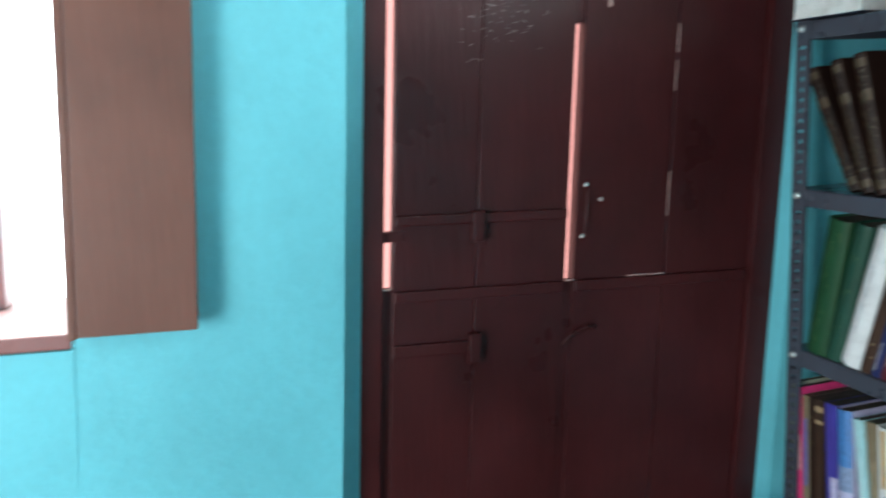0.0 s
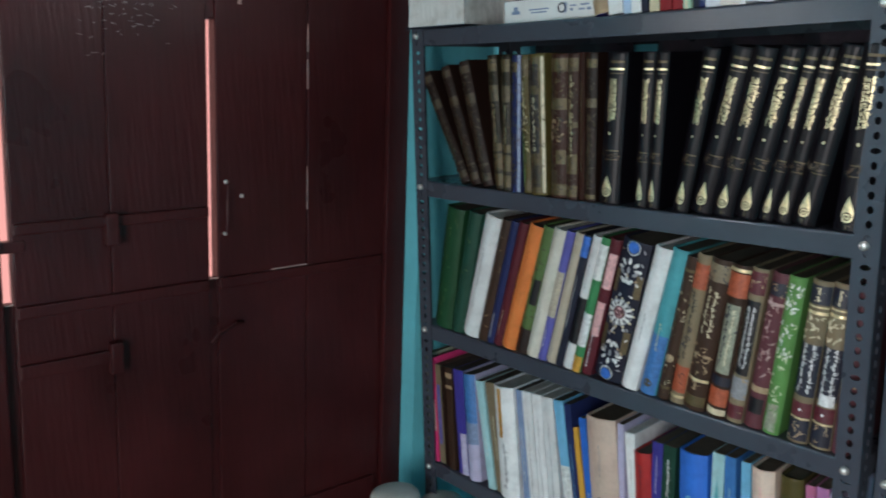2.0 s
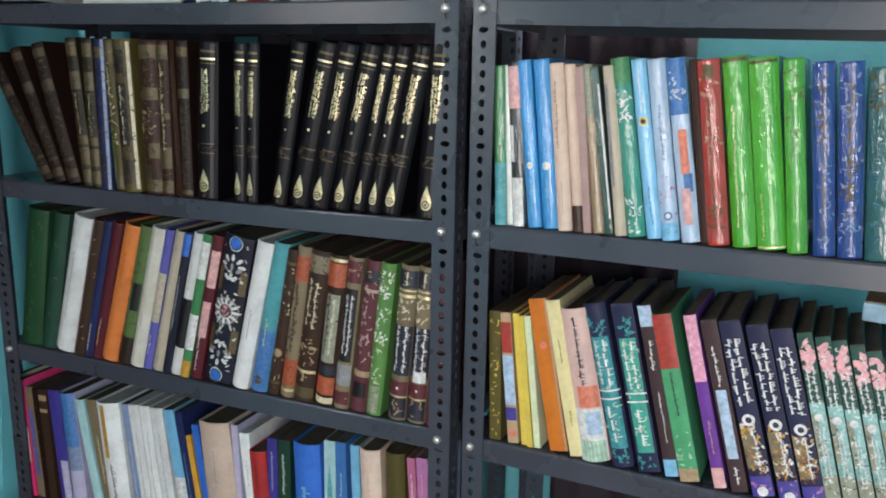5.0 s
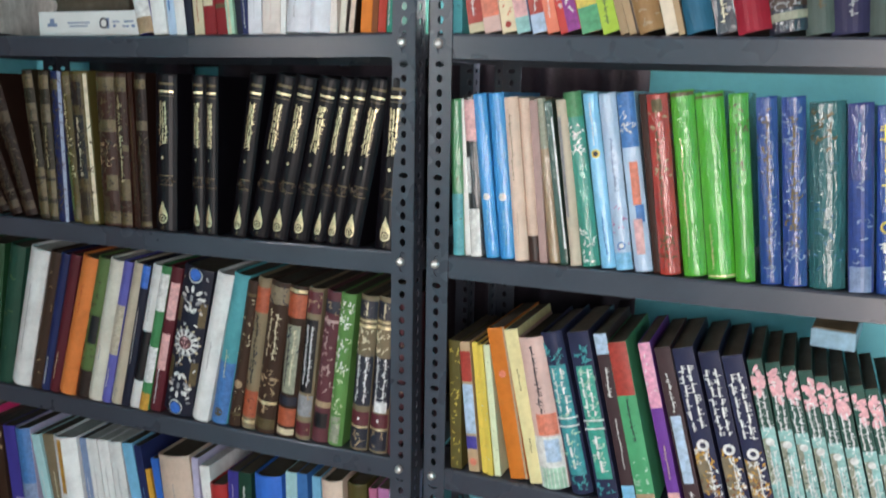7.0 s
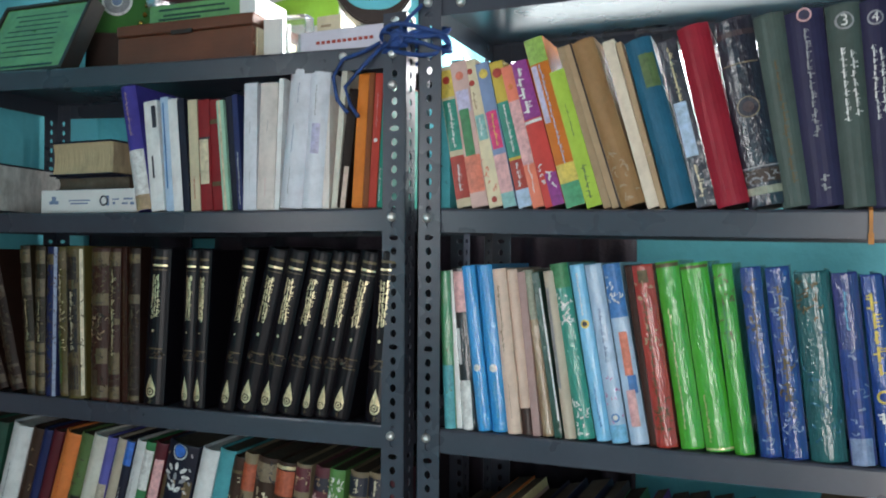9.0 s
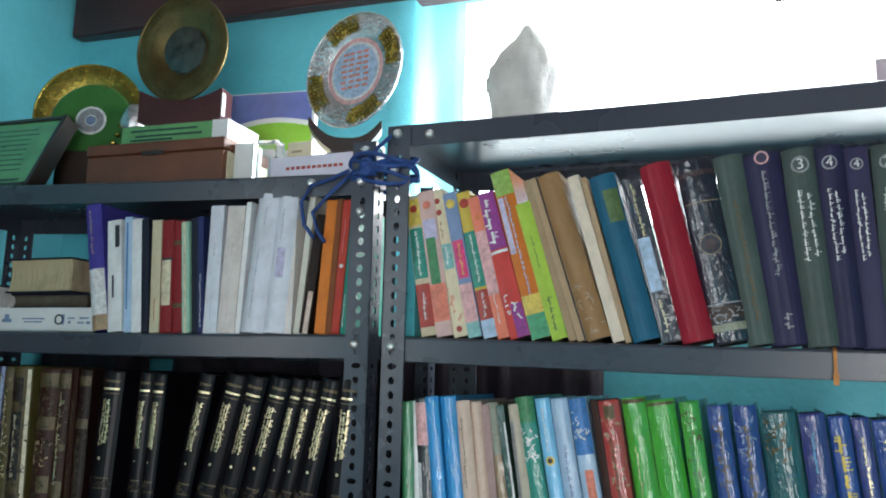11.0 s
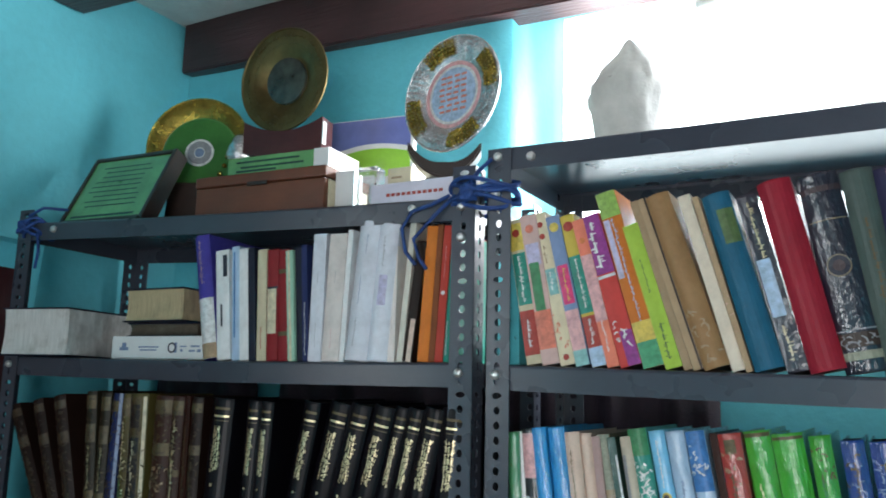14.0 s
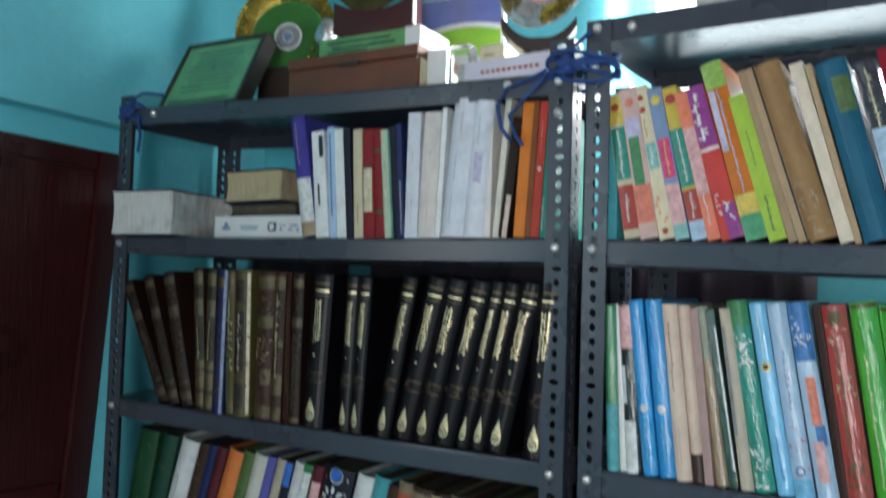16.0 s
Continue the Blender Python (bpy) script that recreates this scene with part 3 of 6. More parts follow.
def disc(bm, w, h, b, v, r, lift, drop=0.0):
    c = bm.verts.new((w / 2, spine_y(0, w, b) - lift, h * v))
    n = 18
    ring = []
    for i in range(n):
        q = i * math.tau / n
        s = r * math.sin(q)
        z = h * v + r * w / 2 * math.cos(q) * (1 + (drop if math.cos(q) > 0.75 else 0.0))
        ring.append(bm.verts.new((w * (s + 1) / 2, spine_y(s, w, b) - lift, z)))
    for i in range(n):
        bm.faces.new((c, ring[i], ring[(i + 1) % n]))


def drop(bm, w, h, b, v0, v1, r, lift):
    """A pear-shaped ornament: round below, drawn out to a point above."""
    n = 22
    top = h * v1
    ring = []
    for i in range(n):
        q = i * math.tau / n
        k = math.cos(q)
        s = r * math.sin(q) * (1 if k < 0 else (1 - k) ** 0.9 + 0.16 * (1 - k * k))
        z = h * v0 + r * w / 2 * (1 + k) if k < 0 else h * v0 + r * w / 2 + (top - h * v0 - r * w / 2) * k ** 0.8
        ring.append(bm.verts.new((w * (s + 1) / 2, spine_y(s, w, b) - lift, z)))
    c = bm.verts.new((w / 2, spine_y(0, w, b) - lift, h * v0 + r * w / 2))
    for i in range(n):
        bm.faces.new((c, ring[i], ring[(i + 1) % n]))


def petal(bm, w, h, b, s, v, along, across, q, lift):
    """A small pointed leaf of print, turned by q from upright."""
    vs = []
    for i in range(6):
        a = i * math.tau / 6
        u, t = across * math.sin(a), along * math.cos(a)
        x = w * (s + 1) / 2 + u * math.cos(q) + t * math.sin(q)
        x = min(w * .985, max(w * .015, x))
        vs.append(bm.verts.new((x, spine_y(2 * x / w - 1, w, b) - lift, h * v + t * math.cos(q) - u * math.sin(q))))
    bm.faces.new(vs)


rng = random.Random(11)


def writing(bm, w, h, b, v0, v1, s0, s1, lift):
    """Unreadable lettering as short bars along the spine."""
    mid, half = (s0 + s1) / 2, (s1 - s0) / 2
    unit = max(0.0022, half * w * 0.28) / h
    v = v1
    while v - unit > v0:
        word = unit * rng.uniform(2.0, 4.5)
        e = max(v0, v - word)
        k = mid + half * rng.uniform(-0.35, 0.05)
        patch(bm, w, h, b, e, v, k - half * 0.17, k + half * 0.17, lift)
        u = v - unit * 0.3
        while u - unit * 0.35 > e:
            a = rng.uniform(0.2, 1.0) * half
            if rng.random() < 0.7:
                patch(bm, w, h, b, u - unit * 0.3, u, k, min(1, k + a), lift)
            else:
                patch(bm, w, h, b, u - unit * 0.4, u, max(-1, k - a * 0.8), k, lift)
            u -= unit * rng.uniform(0.55, 0.95)
        v = e - unit * rng.uniform(0.3, 0.7)


PLAIN = {"black": "black", "brown": "dark brown", "umber": "dark umber", "crimson": "red", "vivid": "bright green", "royal2": "royal blue", "peach": "pale peach", "kraft": "brown paper", "ink": "near-black", "ink2": "dark navy", "ink3": "dark navy", "pine": "dark green", "white2": "white", "ivory2": "off-white", "orange2": "orange", "rust": "reddish brown", "rust2": "rust brown", "deepteal": "deep teal", "navy2": "dark blue", "crimson2": "red", "crimson3": "dark red", "crimson4": "deep red", "greygreen": "grey-green", "leaf": "green", "leaf2": "green", "rose2": "dusty pink", "rose3": "pale pink", "cream2": "pale yellow", "cream3": "cream", "tan2": "tan", "umber2": "dark brown", "pale2": "pale green", "magenta2": "magenta", "plum2": "plum", "darkolive": "dark olive", "mossgrey": "grey-green", "slateblue": "slate blue", "bottle": "bottle green", "moss": "moss green", "azure": "sky blue", "powder": "powder blue", "royal": "royal blue", "dullgold": "dull gold", "apple": "light green", "viridian": "sea green"}
WHERE = {"L1": "on the low shelf", "L2": "on the middle shelf", "L3": "beside the bound sets", "L4": "among the booklets", "R2": "beside the numbered sets", "R3": "in the laminated row", "R4": "on the upper shelf"}
THICK = {"L3", "R3", "L2"}


def book(row, x, w, h, lean, depth, colour, deco):
    """A bound book on its shelf: boards round a block of pages, print on the spine."""
    z = deck_z(row, x) + max(0.0, w * math.sin(radians(lean))) + 0.0003
    key = colour.lstrip("*")
    hard = row in THICK and w > 0.014 or w > 0.03
    tilt = "leaning" if abs(lean) > 6 else "upright"
    finish = "laminated" if colour.startswith("*") else ("hardback" if hard else "paperback")
    label = "%s %s%s %s book %s" % (tilt, "gilt-printed " if "gold" in deco else "", PLAIN.get(key, key), finish, WHERE[row])
    bk = thing("book", (RACK_A if row[0] == "L" else Matrix()) @ pose(x, 0.008 + rng.uniform(0, 0.006), z, 0, lean, 0), label, "book", "books on shelf " + row)
    t = 0.0026 if hard else 0.0009
    b = min(0.010, w * 0.26) if hard else min(0.0015, w * 0.05)
    n = 8
    outer = [(0, depth), (0, 0.004)] + [(w * (s + 1) / 2, spine_y(s, w, b)) for s in [(-1 + 2 * i / n) for i in range(n + 1)]] + [(w, 0.004), (w, depth)]
    inner = [(t, depth), (t, 0.004 + t)] + [(t + (w - 2 * t) * i / n, t + spine_y(-1 + 2 * i / n, w, b)) for i in range(n + 1)] + [(w - t, 0.004 + t), (w - t, depth)]
    bm = bmesh.new()
    levels = [0, h * 0.012, h * 0.5, h * 0.988, h]
    pull = [0.0008, 0, 0, 0, 0.0008]
    O = [[bm.verts.new((px, py + pl * (1 if 2 <= k <= n + 2 else 0), lz)) for k, (px, py) in enumerate(outer)] for lz, pl in zip(levels, pull)]
    I = [[bm.verts.new((px, py, lz)) for px, py in inner] for lz in (0, h)]
    m = len(outer)
    for lo, up in zip(O, O[1:]):
        for k in range(m - 1):
            bm.faces.new((lo[k], lo[k + 1], up[k + 1], up[k]))
    for k in range(m - 1):
        bm.faces.new((I[0][k + 1], I[0][k], I[1][k], I[1][k + 1]))
        bm.faces.new((O[0][k + 1], O[0][k], I[0][k], I[0][k + 1]))
        bm.faces.new((O[-1][k], O[-1][k + 1], I[1][k + 1], I[1][k]))
    part("cover", bm, cover_mat(colour), bk)
    g = 0.004 if hard else 0.0006
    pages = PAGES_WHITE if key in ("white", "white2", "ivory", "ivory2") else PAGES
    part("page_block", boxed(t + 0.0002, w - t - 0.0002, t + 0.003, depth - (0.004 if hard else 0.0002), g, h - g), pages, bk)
    groups = {}
    lift = 0.0004
    for item in deco.split():
        f = item.split(":")
        kind, col = f[0], f[-1]
        lift += 0.00012
        if kind == "n":
            num = bpy.data.curves.new("numeral", "FONT")
            num.body, num.size, num.align_x, num.align_y = f[2], w * 0.5, "CENTER", "CENTER"
            tmp = bpy.data.objects.new("numeral", num)
            me = bpy.data.meshes.new_from_object(tmp)
            bpy.data.objects.remove(tmp)
            ob = new("spine_number", me)
            me.materials.append(print_mat("pale"))
            ob.parent, ob.matrix_basis = bk, pose(w / 2, -b - lift - 0.0002, h * float(f[1]), 90)
            continue
        bm2 = groups.setdefault((kind in "to" and "title" or (kind == "d" and "emblem" or "band"), col, item), bmesh.new())
        a = [float(v) for v in f[1:-1]]
        if kind == "b":
            patch(bm2, w, h, b, a[0], a[1], -0.98, 0.98, lift)
        elif kind == "p":
            patch(bm2, w, h, b, a[0], a[1], max(-0.98, a[2]), min(0.98, a[3]), lift)
        elif kind == "t":
            writing(bm2, w, h, b, a[0], a[1], a[2], a[3], lift)
        elif kind == "c":
            disc(bm2, w, h, b, a[0], min(0.95, a[1]), lift)
        elif kind == "d":
            drop(bm2, w, h, b, a[0], a[1], 0.42, lift)
            v = a[0] + 0.42 * w / h * 0.5 + 0.004
            disc(groups.setdefault(("emblem", "umber", "di"), bmesh.new()), w, h, b, v, 0.32, lift + 0.0002)
            disc(groups.setdefault(("emblem", "gold", "dj"), bmesh.new()), w, h, b, v, 0.22, lift + 0.0003)
            disc(groups.setdefault(("emblem", "umber", "dk"), bmesh.new()), w, h, b, v, 0.1, lift + 0.0004)
        elif kind == "o":
            for _ in range(int(a[2])):
                v = rng.uniform(a[0], a[1])
                s = rng.uniform(-0.8, 0.8)
                dv, ds = rng.uniform(0.006, 0.02), rng.uniform(0.06, 0.2)
                q, k = rng.uniform(0, 6.28), rng.uniform(-1.6, 1.6)
                lng, th = rng.uniform(.16, .42) * min(w, .03), rng.uniform(.035, .075) * min(w, .03)
                px, pz, rail = w * (s + 1) / 2, h * v, []
                for _ in range(4):
                    px = min(w * .97, max(w * .03, px))
                    nx, nz = -math.sin(q) * th, math.cos(q) * th
                    rail.append([bm2.verts.new((min(w * .985, max(w * .015, px + sg * nx)), spine_y(2 * px / w - 1, w, b) - lift, pz + sg * nz)) for sg in (1, -1)])
                    px, pz = px + math.cos(q) * lng / 3, min(h * .99, pz + math.sin(q) * lng / 3)
                    q += k
                    th *= .75
                for ra, rb2 in zip(rail, rail[1:]):
                    bm2.faces.new((ra[0], ra[1], rb2[1], rb2[0]))
        elif kind == "f":
            for q in range(9):
                petal(bm2, w, h, b, rng.uniform(-.75, .75), a[0] + rng.uniform(-.045, .045), w * rng.uniform(.25, .42), w * rng.uniform(.14, .24), rng.uniform(0, 3.1), lift + 0.00003 * q)
        elif kind == "g":
            # a tiled ornament: a star in the middle, fans and blue bosses towards the ends
            def layer(tag, c2):
                return groups.setdefault(("title" if tag.startswith("t") else "band", c2, tag), bmesh.new())
            k = w / 2 / h
            for v0, v1 in ((.62, .78), (.22, .38)):
                for s0, s1 in ((-.96, -.58), (.58, .96)):
                    patch(layer("tbp", "dullgold"), w, h, b, v0, v1, s0, s1, lift)
            disc(layer("bc", "grey"), w, h, b, .5, .84, lift)
            disc(layer("bd", "ink"), w, h, b, .5, .7, lift + .0001)
            disc(layer("be", "pale"), w, h, b, .5, .5, lift + .0002)
            disc(layer("bf", "plum"), w, h, b, .5, .42, lift + .0003)
            for q in range(7):
                petal(layer("tr", "rose"), w, h, b, .22 * math.cos(q * 2.4) * (q / 6) ** .5, .5 + .3 * k * math.sin(q * 2.4), .0035, .0015, q * 1.3, lift + .0004)
            for q in range(12):
                a2 = q * math.tau / 12
                petal(layer("tp", "pale"), w, h, b, .64 * math.sin(a2), .5 + .64 * k * math.cos(a2), w * .11, w * .055, a2, lift + .0003)
                petal(layer("tq", "cream"), w, h, b, .88 * math.sin(a2), .5 + .95 * k * math.cos(a2), w * .05, w * .035, a2, lift + .0003)
            for q in range(46):
                petal(layer("tl" + str(q % 3), ("grey", "tan", "pale")[q % 3]), w, h, b, rng.uniform(-.85, .85), rng.uniform(.05, .95), w * .07, w * .028, rng.uniform(0, 3.1), lift + .00005)
            for sg in (1, -1):
                for v, n2, rr, c2 in ((.36, 5, .5, "pale"), (.3, 3, .55, "grey"), (.235, 3, .3, "pale")):
                    for q in range(n2):
                        a2 = (q - (n2 - 1) / 2) * .8
                        petal(layer("tf" + c2, c2), w, h, b, rr * math.sin(a2) * 1.2, .5 + sg * (v + rr * k * (math.cos(a2) - 1)), w * .12, w * .06, sg * a2, lift + .0002)
                disc(layer("tbg", "pale"), w, h, b, .5 + sg * .45, .46, lift)
                disc(layer("tbh", "ink"), w, h, b, .5 + sg * .453, .41, lift + .0001)
                disc(layer("tbi", "royal"), w, h, b, .5 + sg * .455, .36, lift + .0002)
    for (kind, col, _), bm2 in groups.items():
        if len(bm2.faces) == 0:
            bm2.free()
            continue
        pr = part({"title": "spine_title", "emblem": "spine_emblem"}.get(kind, "spine_label"), bm2, print_mat(col), bk)
        if kind == "title":
            pr["kind"] = "stuff"
    return bk


# shelf with the brown and the black sets
book("L3", -0.791, 0.0251, 0.249, -27.8, 0.162, "brown", "b:.04:.1:fadedgold b:.16:.18:fadedgold b:.66:.74:fadedgold b:.9:.96:fadedgold t:.2:.6:-.1:.6:fadedgold o:.2:.62:14:fadedgold o:.04:.96:44:fadedgold o:.04:.96:26:brown o:.06:.94:16:dimgold")
book("L3", -0.760, 0.0246, 0.250, -20.4, 0.166, "brown", "b:.04:.1:fadedgold b:.16:.18:fadedgold b:.66:.74:fadedgold b:.9:.96:fadedgold t:.2:.6:-.1:.6:fadedgold o:.2:.62:14:fadedgold o:.04:.96:44:fadedgold o:.04:.96:26:brown o:.06:.94:16:dimgold")
book("L3", -0.733, 0.0281, 0.253, -15.3, 0.160, "brown", "b:.04:.1:fadedgold b:.16:.18:fadedgold b:.66:.74:fadedgold b:.9:.96:fadedgold t:.2:.6:-.1:.6:fadedgold o:.2:.62:14:fadedgold o:.04:.96:44:fadedgold o:.04:.96:26:brown o:.06:.94:16:dimgold")
book("L3", -0.698, 0.0232, 0.258, -4.4, 0.162, "darkolive", "b:.03:.12:dullgold b:.15:.27:dullgold b:.29:.35:dullgold t:.36:.64:-.2:.5:gold o:.36:.64:10:dullgold b:.66:.78:dimgold b:.88:.97:dullgold o:.04:.96:44:fadedgold o:.04:.96:26:brown o:.06:.94:16:dimgold")
book("L3", -0.674, 0.0217, 0.257, -0.4, 0.165, "darkolive", "b:.03:.12:dullgold b:.15:.27:dullgold b:.29:.35:dullgold t:.36:.64:-.2:.5:gold o:.36:.64:10:dullgold b:.66:.78:dimgold b:.88:.97:dullgold o:.04:.96:44:fadedgold o:.04:.96:26:brown o:.06:.94:16:dimgold")
book("L3", -0.652, 0.0236, 0.256, 0.5, 0.158, "navy", "b:.88:.95:dullgold o:.1:.8:14:dullgold p:0:1:.6:.95:slateblue o:.04:.96:44:fadedgold o:.04:.96:26:brown o:.06:.94:16:dimgold")
book("L3", -0.624, 0.0199, 0.256, -2.5, 0.162, "olive", "o:.05:.95:34:gold b:.02:.1:dullgold b:.85:.97:dullgold t:.5:.82:-.3:.4:cream p:.05:.45:-.8:.0:moss o:.04:.96:44:fadedgold o:.04:.96:26:brown o:.06:.94:16:dimgold")
book("L3", -0.601, 0.0384, 0.257, -1.7, 0.160, "olive", "p:.02:.98:-.9:.6:dullgold p:.06:.22:-.6:.5:brown p:.3:.72:-.6:.5:black t:.32:.7:-.4:.3:cream p:.78:.93:-.6:.5:brown p:.02:.98:.72:.95:cream o:.04:.96:44:fadedgold o:.04:.96:26:brown o:.06:.94:16:dimgold")
book("L3", -0.557, 0.0378, 0.256, -0.1, 0.166, "rust", "b:.02:.1:dullgold p:.24:.34:0:.9:dullgold b:.62:.7:dullgold b:.88:.97:dullgold o:.36:.6:18:tan o:.7:.88:8:dullgold p:.1:.2:-.7:.2:fadedgold o:.04:.96:44:fadedgold o:.04:.96:26:brown o:.06:.94:16:dimgold")
book("L3", -0.517, 0.0239, 0.256, 0.4, 0.166, "rust", "b:.02:.1:dullgold b:.18:.32:dullgold b:.5:.54:dullgold t:.3:.6:-.3:.5:gold t:.56:.86:-.5:.5:gold b:.88:.97:dullgold o:.5:.88:12:dullgold o:.04:.96:44:fadedgold o:.04:.96:26:brown o:.06:.94:16:dimgold")
book("L3", -0.491, 0.0117, 0.257, -0.8, 0.166, "rust", "t:.2:.8:-.5:.5:dullgold o:.04:.96:44:fadedgold o:.04:.96:26:brown o:.06:.94:16:dimgold")
book("L3", -0.478, 0.0230, 0.256, 0.2, 0.166, "brown", "b:.02:.05:dullgold t:.1:.6:-.6:.6:dimgold b:.64:.7:dimgold b:.9:.96:dullgold o:.04:.96:44:fadedgold o:.04:.96:26:brown o:.06:.94:16:dimgold")
book("L3", -0.446, 0.0409, 0.255, 3.1, 0.169, "black", "d:.05:.2:gold t:.015:.04:-.2:.5:dimgold p:.3:.306:-.3:.8:dullgold o:.315:.35:7:fadedgold p:.358:.366:-.3:.8:dullgold c:.475:.12:gold t:.55:.83:-.4:.1:gold t:.55:.83:.05:.6:gold t:.56:.82:-.1:.3:gold p:.86:.867:-.35:.85:dimgold p:.885:.897:-.35:.85:gold p:.93:.945:-.35:.85:dullgold")
book("L3", -0.375, 0.0250, 0.254, 2.3, 0.163, "black", "d:.05:.2:gold t:.015:.04:-.2:.5:dimgold p:.3:.306:-.3:.8:dullgold o:.315:.35:7:fadedgold p:.358:.366:-.3:.8:dullgold c:.475:.12:gold t:.55:.83:-.4:.1:gold t:.55:.83:.05:.6:gold t:.56:.82:-.1:.3:gold p:.86:.867:-.35:.85:dimgold p:.885:.897:-.35:.85:gold p:.93:.945:-.35:.85:dullgold")
book("L3", -0.350, 0.0241, 0.253, 2.8, 0.169, "black", "d:.05:.2:gold t:.015:.04:-.2:.5:dimgold p:.3:.306:-.3:.8:dullgold o:.315:.35:7:fadedgold p:.358:.366:-.3:.8:dullgold c:.475:.12:gold t:.55:.83:-.4:.1:gold t:.55:.83:.05:.6:gold t:.56:.82:-.1:.3:gold p:.86:.867:-.35:.85:dimgold p:.885:.897:-.35:.85:gold p:.93:.945:-.35:.85:dullgold")
book("L3", -0.300, 0.0287, 0.257, 10.0, 0.162, "black", "d:.05:.2:gold t:.015:.04:-.2:.5:dimgold p:.3:.306:-.3:.8:dullgold o:.315:.35:7:fadedgold p:.358:.366:-.3:.8:dullgold c:.475:.12:gold t:.55:.83:-.4:.1:gold t:.55:.83:.05:.6:gold t:.56:.82:-.1:.3:gold p:.86:.867:-.35:.85:dimgold p:.885:.897:-.35:.85:gold p:.93:.945:-.35:.85:dullgold")
book("L3", -0.270, 0.0368, 0.258, 12.9, 0.160, "black", "d:.05:.2:gold t:.015:.04:-.2:.5:dimgold p:.3:.306:-.3:.8:dullgold o:.315:.35:7:fadedgold p:.358:.366:-.3:.8:dullgold c:.475:.12:gold t:.55:.83:-.4:.1:gold t:.55:.83:.05:.6:gold t:.56:.82:-.1:.3:gold p:.86:.867:-.35:.85:dimgold p:.885:.897:-.35:.85:gold p:.93:.945:-.35:.85:dullgold")
book("L3", -0.231, 0.0351, 0.256, 12.9, 0.159, "black", "d:.05:.2:gold t:.015:.04:-.2:.5:dimgold p:.3:.306:-.3:.8:dullgold o:.315:.35:7:fadedgold p:.358:.366:-.3:.8:dullgold c:.475:.12:gold t:.55:.83:-.4:.1:gold t:.55:.83:.05:.6:gold t:.56:.82:-.1:.3:gold p:.86:.867:-.35:.85:dimgold p:.885:.897:-.35:.85:gold p:.93:.945:-.35:.85:dullgold")
book("L3", -0.194, 0.0350, 0.255, 13.2, 0.158, "black", "d:.05:.2:gold t:.015:.04:-.2:.5:dimgold p:.3:.306:-.3:.8:dullgold o:.315:.35:7:fadedgold p:.358:.366:-.3:.8:dullgold c:.475:.12:gold t:.55:.83:-.4:.1:gold t:.55:.83:.05:.6:gold t:.56:.82:-.1:.3:gold p:.86:.867:-.35:.85:dimgold p:.885:.897:-.35:.85:gold p:.93:.945:-.35:.85:dullgold")
book("L3", -0.158, 0.0230, 0.255, 12.7, 0.160, "black", "d:.05:.2:gold t:.015:.04:-.2:.5:dimgold p:.3:.306:-.3:.8:dullgold o:.315:.35:7:fadedgold p:.358:.366:-.3:.8:dullgold c:.475:.12:gold t:.55:.83:-.4:.1:gold t:.55:.83:.05:.6:gold t:.56:.82:-.1:.3:gold p:.86:.867:-.35:.85:dimgold p:.885:.897:-.35:.85:gold p:.93:.945:-.35:.85:dullgold")
book("L3", -0.134, 0.0269, 0.253, 12.1, 0.167, "black", "d:.05:.2:gold t:.015:.04:-.2:.5:dimgold p:.3:.306:-.3:.8:dullgold o:.315:.35:7:fadedgold p:.358:.366:-.3:.8:dullgold c:.475:.12:gold t:.55:.83:-.4:.1:gold t:.55:.83:.05:.6:gold t:.56:.82:-.1:.3:gold p:.86:.867:-.35:.85:dimgold p:.885:.897:-.35:.85:gold p:.93:.945:-.35:.85:dullgold")
book("L3", -0.106, 0.0345, 0.253, 12.0, 0.163, "black", "d:.05:.2:gold t:.015:.04:-.2:.5:dimgold p:.3:.306:-.3:.8:dullgold o:.315:.35:7:fadedgold p:.358:.366:-.3:.8:dullgold c:.475:.12:gold t:.55:.83:-.4:.1:gold t:.55:.83:.05:.6:gold t:.56:.82:-.1:.3:gold p:.86:.867:-.35:.85:dimgold p:.885:.897:-.35:.85:gold p:.93:.945:-.35:.85:dullgold")
book("L3", -0.046, 0.0375, 0.251, 4.5, 0.166, "black", "d:.05:.2:gold t:.015:.04:-.2:.5:dimgold p:.3:.306:-.3:.8:dullgold o:.315:.35:7:fadedgold p:.358:.366:-.3:.8:dullgold c:.475:.12:gold t:.55:.83:-.4:.1:gold t:.55:.83:.05:.6:gold t:.56:.82:-.1:.3:gold p:.86:.867:-.35:.85:dimgold p:.885:.897:-.35:.85:gold p:.93:.945:-.35:.85:dullgold")
# shelf with the mixed hardbacks
book("L2", -0.884, 0.0510, 0.272, 10.5, 0.159, "green", "o:.1:.9:14:moss")
book("L2", -0.833, 0.0360, 0.273, 13.3, 0.159, "bottle", "o:.1:.9:6:moss")
book("L2", -0.795, 0.0422, 0.273, 15.7, 0.165, "white", "t:.25:.75:-.2:.15:grey")
book("L2", -0.750, 0.0241, 0.273, 15.8, 0.159, "umber", "o:.1:.9:10:tan")
book("L2", -0.725, 0.0186, 0.273, 15.5, 0.162, "navy", "t:.05:.25:-.4:.4:white")
book("L2", -0.705, 0.0214, 0.273, 15.8, 0.167, "maroon", "t:.1:.3:-.3:.3:cream")
book("L2", -0.683, 0.0348, 0.272, 16.8, 0.160, "orange", "t:.6:.8:-.1:.1:red")
book("L2", -0.646, 0.0296, 0.272, 15.7, 0.158, "moss", "o:.1:.9:22:umber b:0:.2:brown p:.4:.6:-.2:.8:black")
